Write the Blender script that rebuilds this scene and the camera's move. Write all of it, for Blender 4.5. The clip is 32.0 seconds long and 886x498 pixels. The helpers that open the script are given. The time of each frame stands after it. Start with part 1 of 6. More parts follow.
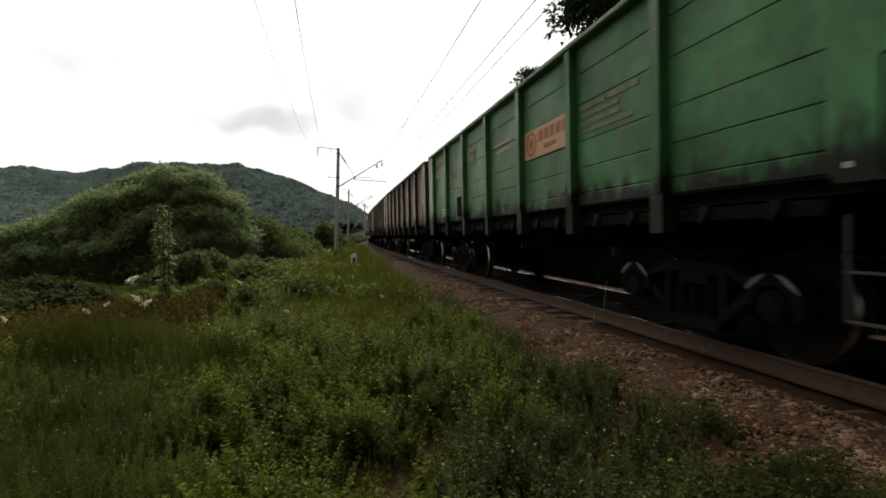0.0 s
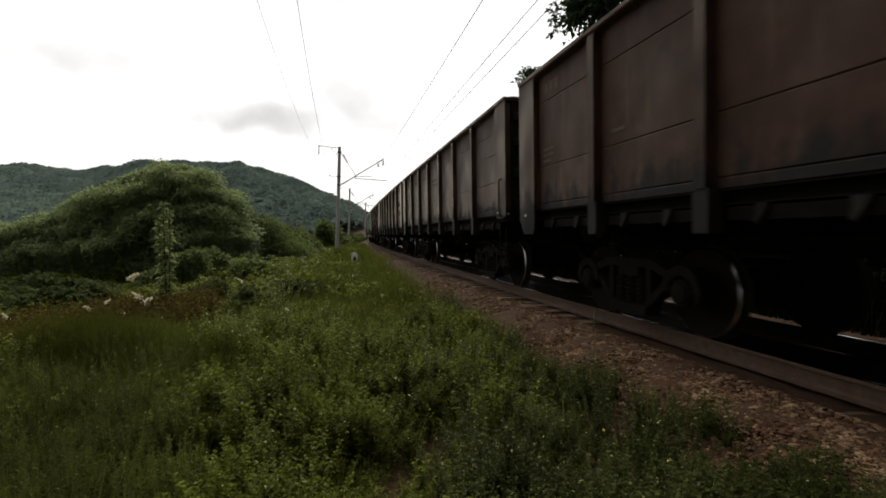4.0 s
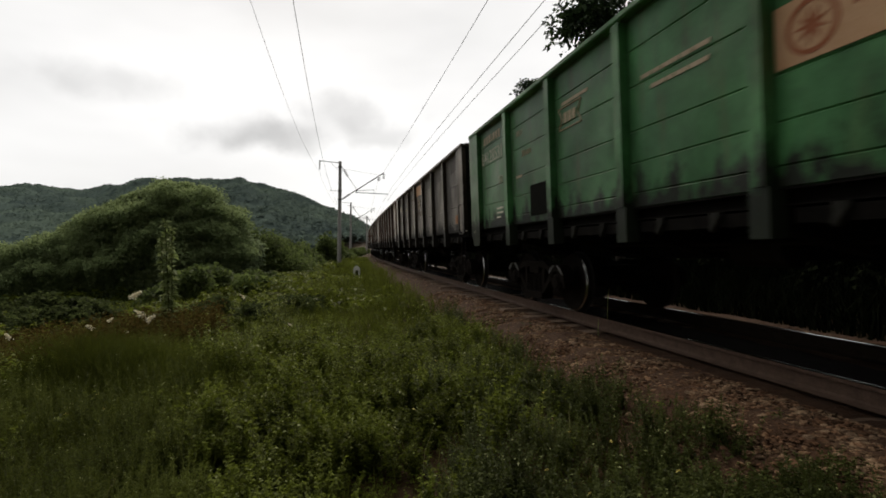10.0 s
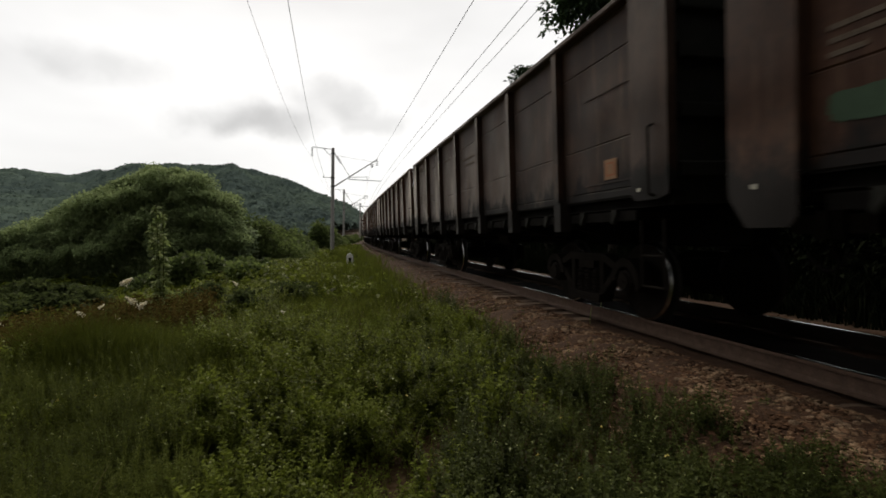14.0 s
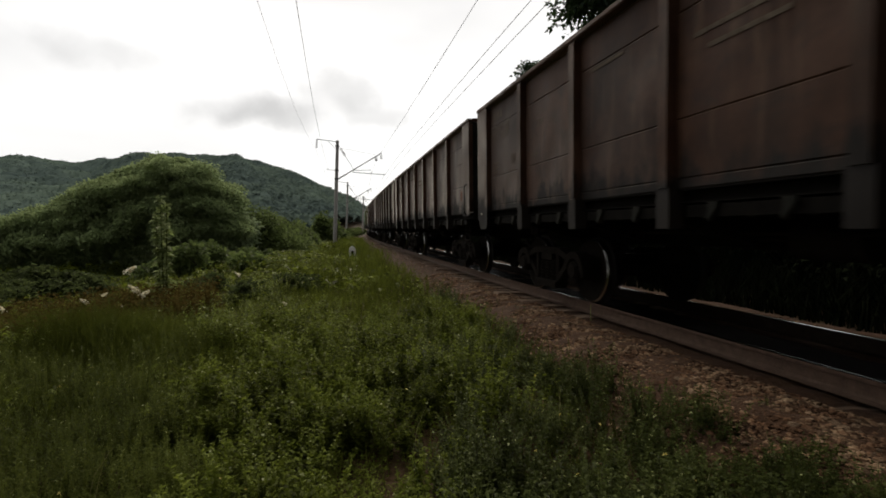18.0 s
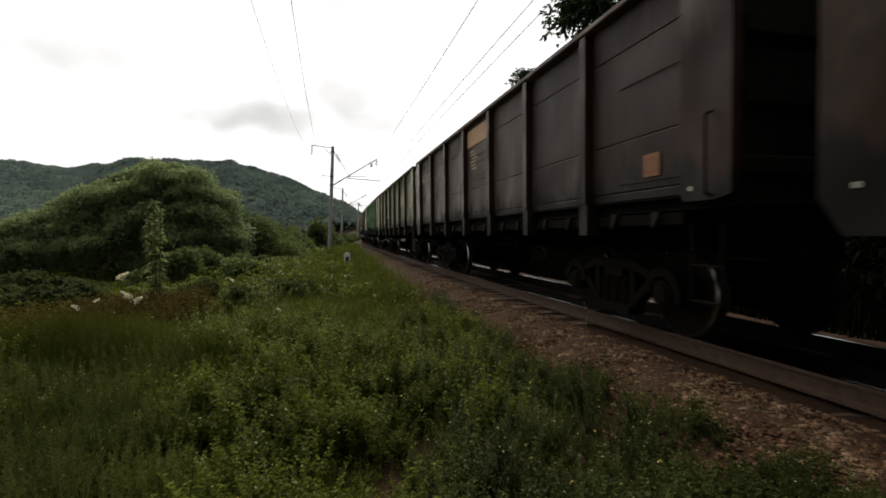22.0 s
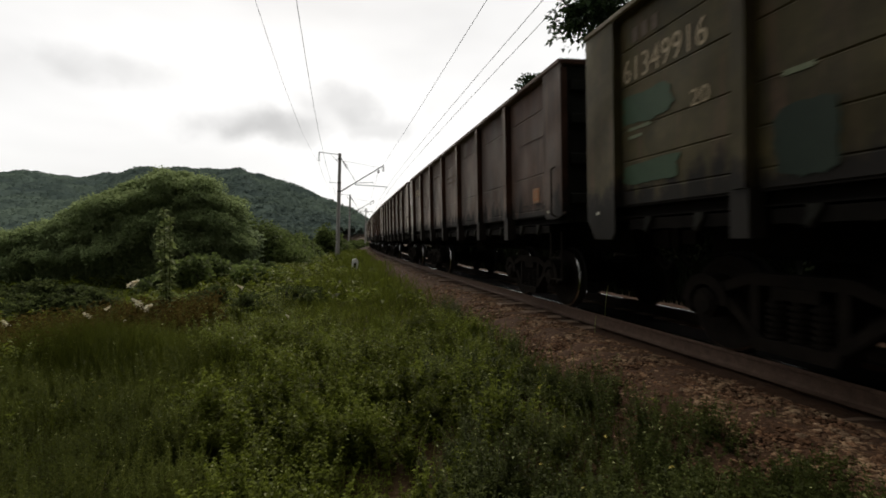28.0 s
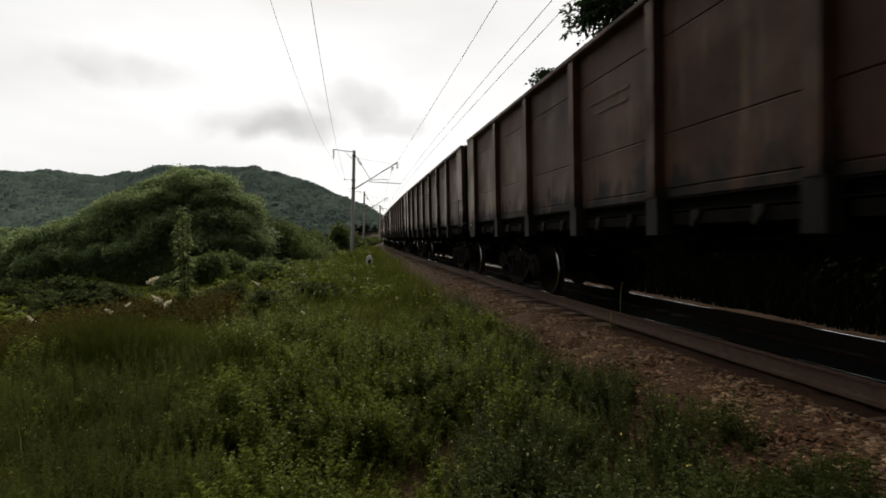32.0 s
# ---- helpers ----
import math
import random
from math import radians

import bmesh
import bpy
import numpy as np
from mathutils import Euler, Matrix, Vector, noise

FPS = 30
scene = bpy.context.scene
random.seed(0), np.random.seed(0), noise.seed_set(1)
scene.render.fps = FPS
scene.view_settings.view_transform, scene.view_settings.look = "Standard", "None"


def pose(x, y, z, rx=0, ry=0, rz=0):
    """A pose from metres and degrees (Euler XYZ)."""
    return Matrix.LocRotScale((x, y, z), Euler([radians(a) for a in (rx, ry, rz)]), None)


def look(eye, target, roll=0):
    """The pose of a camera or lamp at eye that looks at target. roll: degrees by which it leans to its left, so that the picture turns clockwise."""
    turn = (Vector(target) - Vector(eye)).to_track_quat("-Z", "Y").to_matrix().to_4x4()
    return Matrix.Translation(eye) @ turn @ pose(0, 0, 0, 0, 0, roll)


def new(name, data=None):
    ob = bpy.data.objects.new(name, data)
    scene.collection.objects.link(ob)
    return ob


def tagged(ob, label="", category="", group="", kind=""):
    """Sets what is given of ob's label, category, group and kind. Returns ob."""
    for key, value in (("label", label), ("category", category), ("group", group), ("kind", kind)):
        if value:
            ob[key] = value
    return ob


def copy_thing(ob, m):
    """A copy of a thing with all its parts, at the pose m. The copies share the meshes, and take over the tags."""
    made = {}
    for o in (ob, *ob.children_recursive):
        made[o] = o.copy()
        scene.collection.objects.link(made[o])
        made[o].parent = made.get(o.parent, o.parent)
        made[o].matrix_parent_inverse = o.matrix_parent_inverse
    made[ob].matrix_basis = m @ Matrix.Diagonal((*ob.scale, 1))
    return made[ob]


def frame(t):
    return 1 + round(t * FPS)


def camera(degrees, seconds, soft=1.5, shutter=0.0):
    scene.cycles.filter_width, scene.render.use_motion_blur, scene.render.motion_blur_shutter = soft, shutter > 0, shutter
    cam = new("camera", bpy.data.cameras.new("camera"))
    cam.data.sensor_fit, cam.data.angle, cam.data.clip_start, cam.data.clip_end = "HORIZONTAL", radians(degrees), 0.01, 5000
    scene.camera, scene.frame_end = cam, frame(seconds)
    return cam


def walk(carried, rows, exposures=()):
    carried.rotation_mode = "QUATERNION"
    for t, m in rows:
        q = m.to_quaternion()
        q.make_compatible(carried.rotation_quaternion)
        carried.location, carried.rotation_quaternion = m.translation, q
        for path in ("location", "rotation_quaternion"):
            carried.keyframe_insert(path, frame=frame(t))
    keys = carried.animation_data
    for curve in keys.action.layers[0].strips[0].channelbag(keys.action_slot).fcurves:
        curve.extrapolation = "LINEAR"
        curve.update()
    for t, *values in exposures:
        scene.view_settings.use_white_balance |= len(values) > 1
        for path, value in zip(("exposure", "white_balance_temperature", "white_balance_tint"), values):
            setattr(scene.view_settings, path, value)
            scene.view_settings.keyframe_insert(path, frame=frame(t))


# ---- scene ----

# ======== camera: held by hand beside a railway, it stays in one spot and sways a little ========
SECONDS = 32.0
EYE = (0.0, 0.0, 1.069)
cam = camera(84.74, SECONDS, soft=1.7, shutter=0.22)
# seconds, tilt, lean and turn in degrees
SHAKE = [
    (0, 88.24, 1.23, -0.04), (0.5, 88.27, 1.08, -0.01), (1, 88.30, 1.03, 0.12), (1.5, 88.16, 1.11, 0.07),
    (2, 88.11, 1.21, -0.15), (2.5, 88.31, 1.24, -0.08), (3, 88.51, 1.10, 0.01), (3.5, 88.33, 0.90, 0.05),
    (5.5, 88.04, 1.27, -0.06), (6, 87.99, 1.55, -0.13), (6.5, 87.81, 1.40, -0.20), (7, 87.79, 1.36, 0.05),
    (7.5, 88.03, 1.26, -0.18), (8, 88.62, 1.30, -0.03), (8.5, 88.73, 1.85, 0.13), (9, 89.37, 1.97, 0.07),
    (9.5, 89.50, 2.02, 0.04), (10, 89.60, 2.01, 0.24), (10.5, 89.36, 1.96, 0.12), (11, 89.09, 1.81, -0.07),
    (11.5, 89.10, 1.96, 0.11), (12, 88.74, 1.77, 0.25), (12.5, 88.27, 1.56, 0.52), (13, 88.17, 1.70, 0.39),
    (13.5, 87.93, 1.34, -0.82), (14, 88.11, 1.77, -0.54), (14.5, 87.98, 1.54, 0.40), (16.5, 87.85, 0.89, 0.22),
    (17, 87.57, 0.87, -0.05), (17.5, 87.36, 0.88, -0.19), (18, 87.50, 0.66, -0.20), (18.5, 87.86, 0.79, -0.05),
    (19, 88.01, 0.55, -0.66), (19.5, 87.89, 0.75, -0.51), (20, 87.78, 0.75, -0.60), (20.5, 88.11, 0.72, -0.49),
    (21, 88.11, 0.69, -0.21), (21.5, 88.61, 0.64, -0.16), (22, 88.23, 0.53, -0.78), (22.5, 88.49, 0.91, 0.17),
    (23, 88.43, 0.61, -0.12), (23.5, 88.36, 0.39, -0.31), (24, 88.44, 0.47, -0.66), (24.5, 88.38, 0.78, -0.24),
    (25, 88.65, 0.88, 0.15), (25.5, 88.91, 0.96, 0.34), (27.5, 88.97, 0.94, 0.20), (28, 88.87, 1.05, 0.08),
    (28.5, 88.71, 0.95, 0.07), (29, 88.73, 1.02, 0.23), (29.5, 88.66, 1.20, -0.16), (30, 88.53, 1.34, -0.16),
    (30.5, 88.06, 1.43, 0.24), (31, 88.29, 0.99, 0.55), (31.5, 88.62, 0.70, 1.97), (32, 88.50, 1.22, 1.73),
]

# the film's own brightness drifts a little, in stops
EXPOSURE = [(0.0, 0.38), (3.0, 0.35), (7.0, 0.32), (9.0, 0.19), (11.0, 0.11), (14.0, 0.14), (17.0, 0.12), (19.0, 0.33), (22.0, 0.33), (25.0, 0.36), (28.0, 0.16), (30.0, 0.17), (SECONDS, 0.14)]
walk(cam, [(t, pose(*EYE, a, b, c)) for t, a, b, c in SHAKE], exposures=EXPOSURE)

# ======== the railway's plan: a wide curve that bends to the right ========
D_TRACK, TURN, BEND = 4.674, -0.23357, 0.00094
RADIUS = 1.0 / BEND
CENTRE = ((D_TRACK + RADIUS) * math.cos(TURN), -(D_TRACK + RADIUS) * math.sin(TURN))
WAGON_STEP, SPEED, FIRST_MIDDLE = 13.9557, 8.813, 8.257
RAIL_Z, CANT = -0.095, 0.025     # height of the running surface between the rails, and its slope up towards the outer rail


def rail_at(s, u=0.0):
    """Place of a point s metres along the track from the spot nearest the viewer and u metres to its left; and the heading."""
    h = TURN + BEND * s
    r = RADIUS + u
    return CENTRE[0] - r * math.cos(h), CENTRE[1] + r * math.sin(h), h


def rail_pose(s, u=0.0, z=0.0):
    """x runs along the track away from the viewer, y to the track's left, z up."""
    x, y, h = rail_at(s, u)
    return pose(x, y, z, 0, 0, 90 - math.degrees(h))


def lateral(x, y):
    return np.hypot(x - CENTRE[0], y - CENTRE[1]) - RADIUS


# ======== world, sun ========
def build_world():
    w = bpy.data.worlds.new("overcast_sky")
    scene.world = w
    w.use_nodes = True
    nt = w.node_tree
    nt.nodes.clear()
    N, L = nt.nodes.new, nt.links.new
    out, bg = N("ShaderNodeOutputWorld"), N("ShaderNodeBackground")
    sky = N("ShaderNodeTexSky")
    sky.sky_type, sky.sun_disc = "NISHITA", False
    sky.sun_elevation, sky.sun_rotation = radians(38.6), radians(-15)
    tc = N("ShaderNodeTexCoord")
    # cloud deck: broad soft cells, flattened towards the horizon
    comb = N("ShaderNodeMapping")
    comb.inputs["Scale"].default_value = (1.0, 1.0, 2.6)
    comb.inputs["Location"].default_value = CLOUD_SHIFT
    L(tc.outputs["Generated"], comb.inputs["Vector"])
    n1 = N("ShaderNodeTexNoise")
    n1.inputs["Scale"].default_value, n1.inputs["Detail"].default_value, n1.inputs["Roughness"].default_value = 1.7, 4, 0.5
    L(comb.outputs[0], n1.inputs["Vector"])
    r1 = N("ShaderNodeMapRange")
    r1.inputs["From Min"].default_value, r1.inputs["From Max"].default_value = 0.44, 0.66
    r1.inputs["To Min"].default_value, r1.inputs["To Max"].default_value = 1.0, 0.86
    L(n1.outputs[0], r1.inputs["Value"])
    # the deck is thinnest and brightest towards the veiled sun
    sd = Vector((-0.20, 0.75, 0.62)).normalized()
    dot = N("ShaderNodeVectorMath"); dot.operation = "DOT_PRODUCT"
    dot.inputs[1].default_value = sd
    L(tc.outputs["Generated"], dot.inputs[0])
    r2 = N("ShaderNodeMapRange")
    r2.inputs["From Min"].default_value, r2.inputs["From Max"].default_value = -0.05, 0.88
    r2.inputs["To Min"].default_value, r2.inputs["To Max"].default_value = SKY_BACK, SKY_FRONT
    L(dot.outputs["Value"], r2.inputs["Value"])
    mul = N("ShaderNodeMath"); mul.operation = "MULTIPLY"
    sep, r3, m3 = N("ShaderNodeSeparateXYZ"), N("ShaderNodeMapRange"), N("ShaderNodeMath")
    m3.operation = "MULTIPLY"
    r3.inputs["From Min"].default_value, r3.inputs["From Max"].default_value = 0.22, 0.60
    r3.inputs["To Min"].default_value, r3.inputs["To Max"].default_value = 1.0, 0.80
    L(tc.outputs["Generated"], sep.inputs[0]); L(sep.outputs["Z"], r3.inputs["Value"])
    L(r1.outputs[0], m3.inputs[0]); L(r3.outputs[0], m3.inputs[1])
    # a few thicker grey banks hang in it
    flat, wob, wsc, wad = N("ShaderNodeMapping"), N("ShaderNodeTexNoise"), N("ShaderNodeVectorMath"), N("ShaderNodeVectorMath")
    flat.inputs["Scale"].default_value = (1.0, 1.0, 3.0)
    wob.inputs["Scale"].default_value, wob.inputs["Detail"].default_value = 7.0, 6
    wsc.operation, wad.operation = "SCALE", "ADD"
    wsc.inputs["Scale"].default_value = 0.30
    L(tc.outputs["Generated"], flat.inputs["Vector"]); L(tc.outputs["Generated"], wob.inputs["Vector"])
    L(wob.outputs["Color"], wsc.inputs[0]); L(flat.outputs[0], wad.inputs[0]); L(wsc.outputs[0], wad.inputs[1])
    veil = m3.outputs[0]
    for away, up, size, deep in CLOUDS:
        dv = Vector((away, 1.0, up)).normalized()
        dist, rng_, mm = N("ShaderNodeVectorMath"), N("ShaderNodeMapRange"), N("ShaderNodeMath")
        dist.operation, mm.operation, rng_.interpolation_type = "DISTANCE", "MULTIPLY", "SMOOTHSTEP"
        dist.inputs[1].default_value = (dv.x + 0.15, dv.y + 0.15, dv.z * 3.0 + 0.15)
        rng_.inputs["From Min"].default_value, rng_.inputs["From Max"].default_value = size * 0.25, size * 1.15
        rng_.inputs["To Min"].default_value, rng_.inputs["To Max"].default_value = deep, 1.0
        L(wad.outputs[0], dist.inputs[0]); L(dist.outputs["Value"], rng_.inputs["Value"])
        L(veil, mm.inputs[0]); L(rng_.outputs[0], mm.inputs[1])
        veil = mm.outputs[0]
    L(veil, mul.inputs[0]); L(r2.outputs[0], mul.inputs[1])
    tint = N("ShaderNodeMix"); tint.data_type = "RGBA"; tint.blend_type = "MULTIPLY"
    tint.inputs["Factor"].default_value = 1.0
    tint.inputs["A"].default_value = (1.0, 0.985, 0.965, 1)
    L(mul.outputs[0], tint.inputs["B"])
    scl = N("ShaderNodeMix"); scl.data_type = "RGBA"; scl.blend_type = "MULTIPLY"
    scl.inputs["Factor"].default_value = 1.0
    scl.inputs["B"].default_value = (0.07, 0.07, 0.07, 1)
    L(sky.outputs[0], scl.inputs["A"])
    add = N("ShaderNodeMix"); add.data_type = "RGBA"; add.blend_type = "MIX"
    add.inputs["Factor"].default_value = 0.93
    L(scl.outputs["Result"], add.inputs["A"]); L(tint.outputs["Result"], add.inputs["B"])
    L(add.outputs["Result"], bg.inputs["Color"])
    bg.inputs["Strength"].default_value = 1.0
    L(bg.outputs[0], out.inputs[0])
    sun = new("sun", bpy.data.lights.new("sun", "SUN"))
    sun.data.energy, sun.data.angle, sun.data.color = 1.5, radians(22), (1.0, 0.90, 0.74)
    sun.matrix_world = look(sd * 50, (0, 0, 0))


CLOUDS = ((-0.42, 0.250, 0.115, 0.76), (-0.33, 0.230, 0.105, 0.74), (-0.21, 0.275, 0.11, 0.76), (-0.13, 0.235, 0.11, 0.77), (-0.66, 0.36, 0.13, 0.80))
CLOUD_SHIFT = (0.3, 0.1, 0.45)
SKY_BACK, SKY_FRONT = 0.27, 1.03
build_world()


# ======== materials ========
def mat_new(name):
    m = bpy.data.materials.new(name)
    m.use_nodes = True
    nt = m.node_tree
    b = nt.nodes["Principled BSDF"]
    return m, nt, nt.nodes.new, nt.links.new, b


def ramp_of(N, stops):
    r = N("ShaderNodeValToRGB")
    e = r.color_ramp.elements
    while len(e) < len(stops):
        e.new(0.5)
    for k, (p, c) in zip(e, stops):
        k.position, k.color = p, (*c, 1)
    return r


def surface(name, stops, scale=8.0, rough=0.8, metal=0.0, bump=0.3, fine=60.0, stretch=(1, 1, 1), depth=0.01, spread=0.0, coords="Object", gloss=0.25, islands=False):
    """Two scales of noise, a colour ramp over the coarse one, the fine one as relief and grain. spread: how far pieces differ."""
    m, nt, N, L, b = mat_new(name)
    tc, mp = N("ShaderNodeTexCoord"), N("ShaderNodeMapping")
    mp.inputs["Scale"].default_value = stretch
    L(tc.outputs[coords], mp.inputs["Vector"])
    n1, n2 = N("ShaderNodeTexNoise"), N("ShaderNodeTexNoise")
    n1.inputs["Scale"].default_value, n1.inputs["Detail"].default_value, n1.inputs["Roughness"].default_value = scale, 6, 0.62
    n2.inputs["Scale"].default_value, n2.inputs["Detail"].default_value = fine, 4
    L(mp.outputs[0], n1.inputs["Vector"]); L(mp.outputs[0], n2.inputs["Vector"])
    r = ramp_of(N, stops)
    mx = N("ShaderNodeMix"); mx.data_type = "FLOAT"
    mx.inputs["Factor"].default_value = 0.3
    L(n1.outputs[0], mx.inputs["A"]); L(n2.outputs[0], mx.inputs["B"])
    L(mx.outputs["Result"], r.inputs[0])
    col = r.outputs[0]
    if spread:
        oi, rg, hsv = N("ShaderNodeNewGeometry" if islands else "ShaderNodeObjectInfo"), N("ShaderNodeMapRange"), N("ShaderNodeHueSaturation")
        rg.inputs["To Min"].default_value, rg.inputs["To Max"].default_value = 1 - spread, 1 + spread
        L(oi.outputs["Random Per Island" if islands else "Random"], rg.inputs["Value"]); L(rg.outputs[0], hsv.inputs["Value"]); L(col, hsv.inputs["Color"])
        col = hsv.outputs[0]
    L(col, b.inputs["Base Color"])
    bp = N("ShaderNodeBump")
    bp.inputs["Strength"].default_value, bp.inputs["Distance"].default_value = bump, depth
    L(n2.outputs[0], bp.inputs["Height"]); L(bp.outputs[0], b.inputs["Normal"])
    b.inputs["Roughness"].default_value, b.inputs["Metallic"].default_value = rough, metal
    b.inputs["Specular IOR Level"].default_value = gloss
    return m


def leafy(name, dark, mid, light, rough=0.6, back=0.25, gloss=0.2, patch=0.55, mixing=0.5):
    """Leaves: each one its own shade; patches of lighter and darker growth; some light passes through."""
    m, nt, N, L, b = mat_new(name)
    geo, tc = N("ShaderNodeNewGeometry"), N("ShaderNodeTexCoord")
    n1 = N("ShaderNodeTexNoise")
    n1.inputs["Scale"].default_value, n1.inputs["Detail"].default_value = patch, 3
    L(tc.outputs["Object"], n1.inputs["Vector"])
    mx = N("ShaderNodeMix"); mx.data_type = "FLOAT"
    mx.inputs["Factor"].default_value = mixing
    L(geo.outputs["Random Per Island"], mx.inputs["A"]); L(n1.outputs[0], mx.inputs["B"])
    r = ramp_of(N, [(0.34, dark), (0.5, mid), (0.68, light)])
    L(mx.outputs["Result"], r.inputs[0])
    L(r.outputs[0], b.inputs["Base Color"])
    b.inputs["Roughness"].default_value, b.inputs["Specular IOR Level"].default_value = rough, gloss
    tr, ms = N("ShaderNodeBsdfTranslucent"), N("ShaderNodeMixShader")
    L(r.outputs[0], tr.inputs["Color"])
    ms.inputs[0].default_value = back
    L(b.outputs[0], ms.inputs[1]); L(tr.outputs[0], ms.inputs[2])
    L(ms.outputs[0], nt.nodes["Material Output"].inputs[0])
    return m


def paint(name, base, rust=0.25, rough=0.5, dust=0.5):
    """Old wagon paint: faded patches, rust runs down the sheets, coal dust in ragged spots."""
    m, nt, N, L, b = mat_new(name)
    tc, geo = N("ShaderNodeTexCoord"), N("ShaderNodeObjectInfo")
    off = N("ShaderNodeVectorMath"); off.operation = "MULTIPLY_ADD"
    off.inputs[1].default_value = (1, 1, 1)
    cmb = N("ShaderNodeVectorMath"); cmb.operation = "SCALE"
    cmb.inputs[0].default_value = (31.0, 17.0, 3.0)
    L(geo.outputs["Random"], cmb.inputs["Scale"])
    L(tc.outputs["Object"], off.inputs[0]); L(cmb.outputs[0], off.inputs[2])
    def noise_of(scale, detail, stretch=None):
        n = N("ShaderNodeTexNoise")
        n.inputs["Scale"].default_value, n.inputs["Detail"].default_value, n.inputs["Roughness"].default_value = scale, detail, 0.65
        if stretch:
            mp = N("ShaderNodeMapping"); mp.inputs["Scale"].default_value = stretch
            L(off.outputs[0], mp.inputs["Vector"]); L(mp.outputs[0], n.inputs["Vector"])
        else:
            L(off.outputs[0], n.inputs["Vector"])
        return n
    fade, runs, spots, grain = noise_of(1.3, 5), noise_of(3.0, 5, (2.2, 1, 0.22)), noise_of(5.0, 7), noise_of(70, 3)
    lo, hi = tuple(c * 0.50 for c in base), tuple(min(1, c * 1.55 + 0.008) for c in base)
    r = ramp_of(N, [(0.3, lo), (0.5, base), (0.72, hi)])
    L(fade.outputs[0], r.inputs[0])
    m1 = N("ShaderNodeMix"); m1.data_type = "RGBA"
    rr = N("ShaderNodeMapRange")
    rr.inputs["From Min"].default_value, rr.inputs["From Max"].default_value = 0.54, 0.76
    rr.inputs["To Max"].default_value = min(1.0, rust * 2.2)
    L(runs.outputs[0], rr.inputs["Value"]); L(rr.outputs[0], m1.inputs["Factor"])
    L(r.outputs[0], m1.inputs["A"]); m1.inputs["B"].default_value = (0.12, 0.068, 0.042, 1)
    m2 = N("ShaderNodeMix"); m2.data_type = "RGBA"
    rd = N("ShaderNodeMapRange")
    rd.inputs["From Min"].default_value, rd.inputs["From Max"].default_value = 0.52, 0.74
    rd.inputs["To Max"].default_value = dust
    L(spots.outputs[0], rd.inputs["Value"]); L(rd.outputs[0], m2.inputs["Factor"])
    L(m1.outputs["Result"], m2.inputs["A"]); m2.inputs["B"].default_value = (0.018, 0.016, 0.015, 1)
    # splashed soot along the hem, with a ragged upper edge
    sx, hem, ragged, mh = N("ShaderNodeSeparateXYZ"), N("ShaderNodeMath"), noise_of(3.6, 6, (1, 1, 0.45)), N("ShaderNodeMapRange")
    hem.operation = "MULTIPLY_ADD"
    hem.inputs[1].default_value = -1.5
    L(tc.outputs["Object"], sx.inputs[0]); L(ragged.outputs[0], hem.inputs[0]); L(sx.outputs["Z"], hem.inputs[2])
    mh.inputs["From Min"].default_value, mh.inputs["From Max"].default_value = 0.73, 0.97
    mh.inputs["To Min"].default_value, mh.inputs["To Max"].default_value = 0.95, 0.0
    L(hem.outputs[0], mh.inputs["Value"])
    m3 = N("ShaderNodeMix"); m3.data_type = "RGBA"
    L(mh.outputs[0], m3.inputs["Factor"]); L(m2.outputs["Result"], m3.inputs["A"]); m3.inputs["B"].default_value = (0.011, 0.009, 0.0075, 1)
    hsv, rg = N("ShaderNodeHueSaturation"), N("ShaderNodeMapRange")
    rg.inputs["To Min"].default_value, rg.inputs["To Max"].default_value = 0.84, 1.20
    L(geo.outputs["Random"], rg.inputs["Value"]); L(rg.outputs[0], hsv.inputs["Value"])
    L(m3.outputs["Result"], hsv.inputs["Color"]); L(hsv.outputs[0], b.inputs["Base Color"])
    bp = N("ShaderNodeBump"); bp.inputs["Strength"].default_value, bp.inputs["Distance"].default_value = 0.25, 0.004
    mxb = N("ShaderNodeMath"); mxb.operation = "ADD"
    L(spots.outputs[0], mxb.inputs[0]); L(grain.outputs[0], mxb.inputs[1])
    dents, bd = noise_of(0.9, 1), N("ShaderNodeBump")
    bd.inputs["Strength"].default_value, bd.inputs["Distance"].default_value = 0.9, 0.11
    L(dents.outputs[0], bd.inputs["Height"]); L(bd.outputs[0], bp.inputs["Normal"])
    L(mxb.outputs[0], bp.inputs["Height"]); L(bp.outputs[0], b.inputs["Normal"])
    b.inputs["Roughness"].default_value, b.inputs["Specular IOR Level"].default_value = rough + 0.04, 0.19
    # a film of pale dust shows at a slant
    b.inputs["Sheen Roughness"].default_value = 0.31
    clean = N("ShaderNodeMapRange")
    clean.inputs["From Min"].default_value, clean.inputs["From Max"].default_value = 0.0, 0.95
    clean.inputs["To Min"].default_value, clean.inputs["To Max"].default_value = 0.72, 0.05
    L(mh.outputs[0], clean.inputs["Value"]); L(clean.outputs[0], b.inputs["Sheen Weight"])
    b.inputs["Sheen Tint"].default_value = (0.90, 0.85, 0.79, 1)
    return m


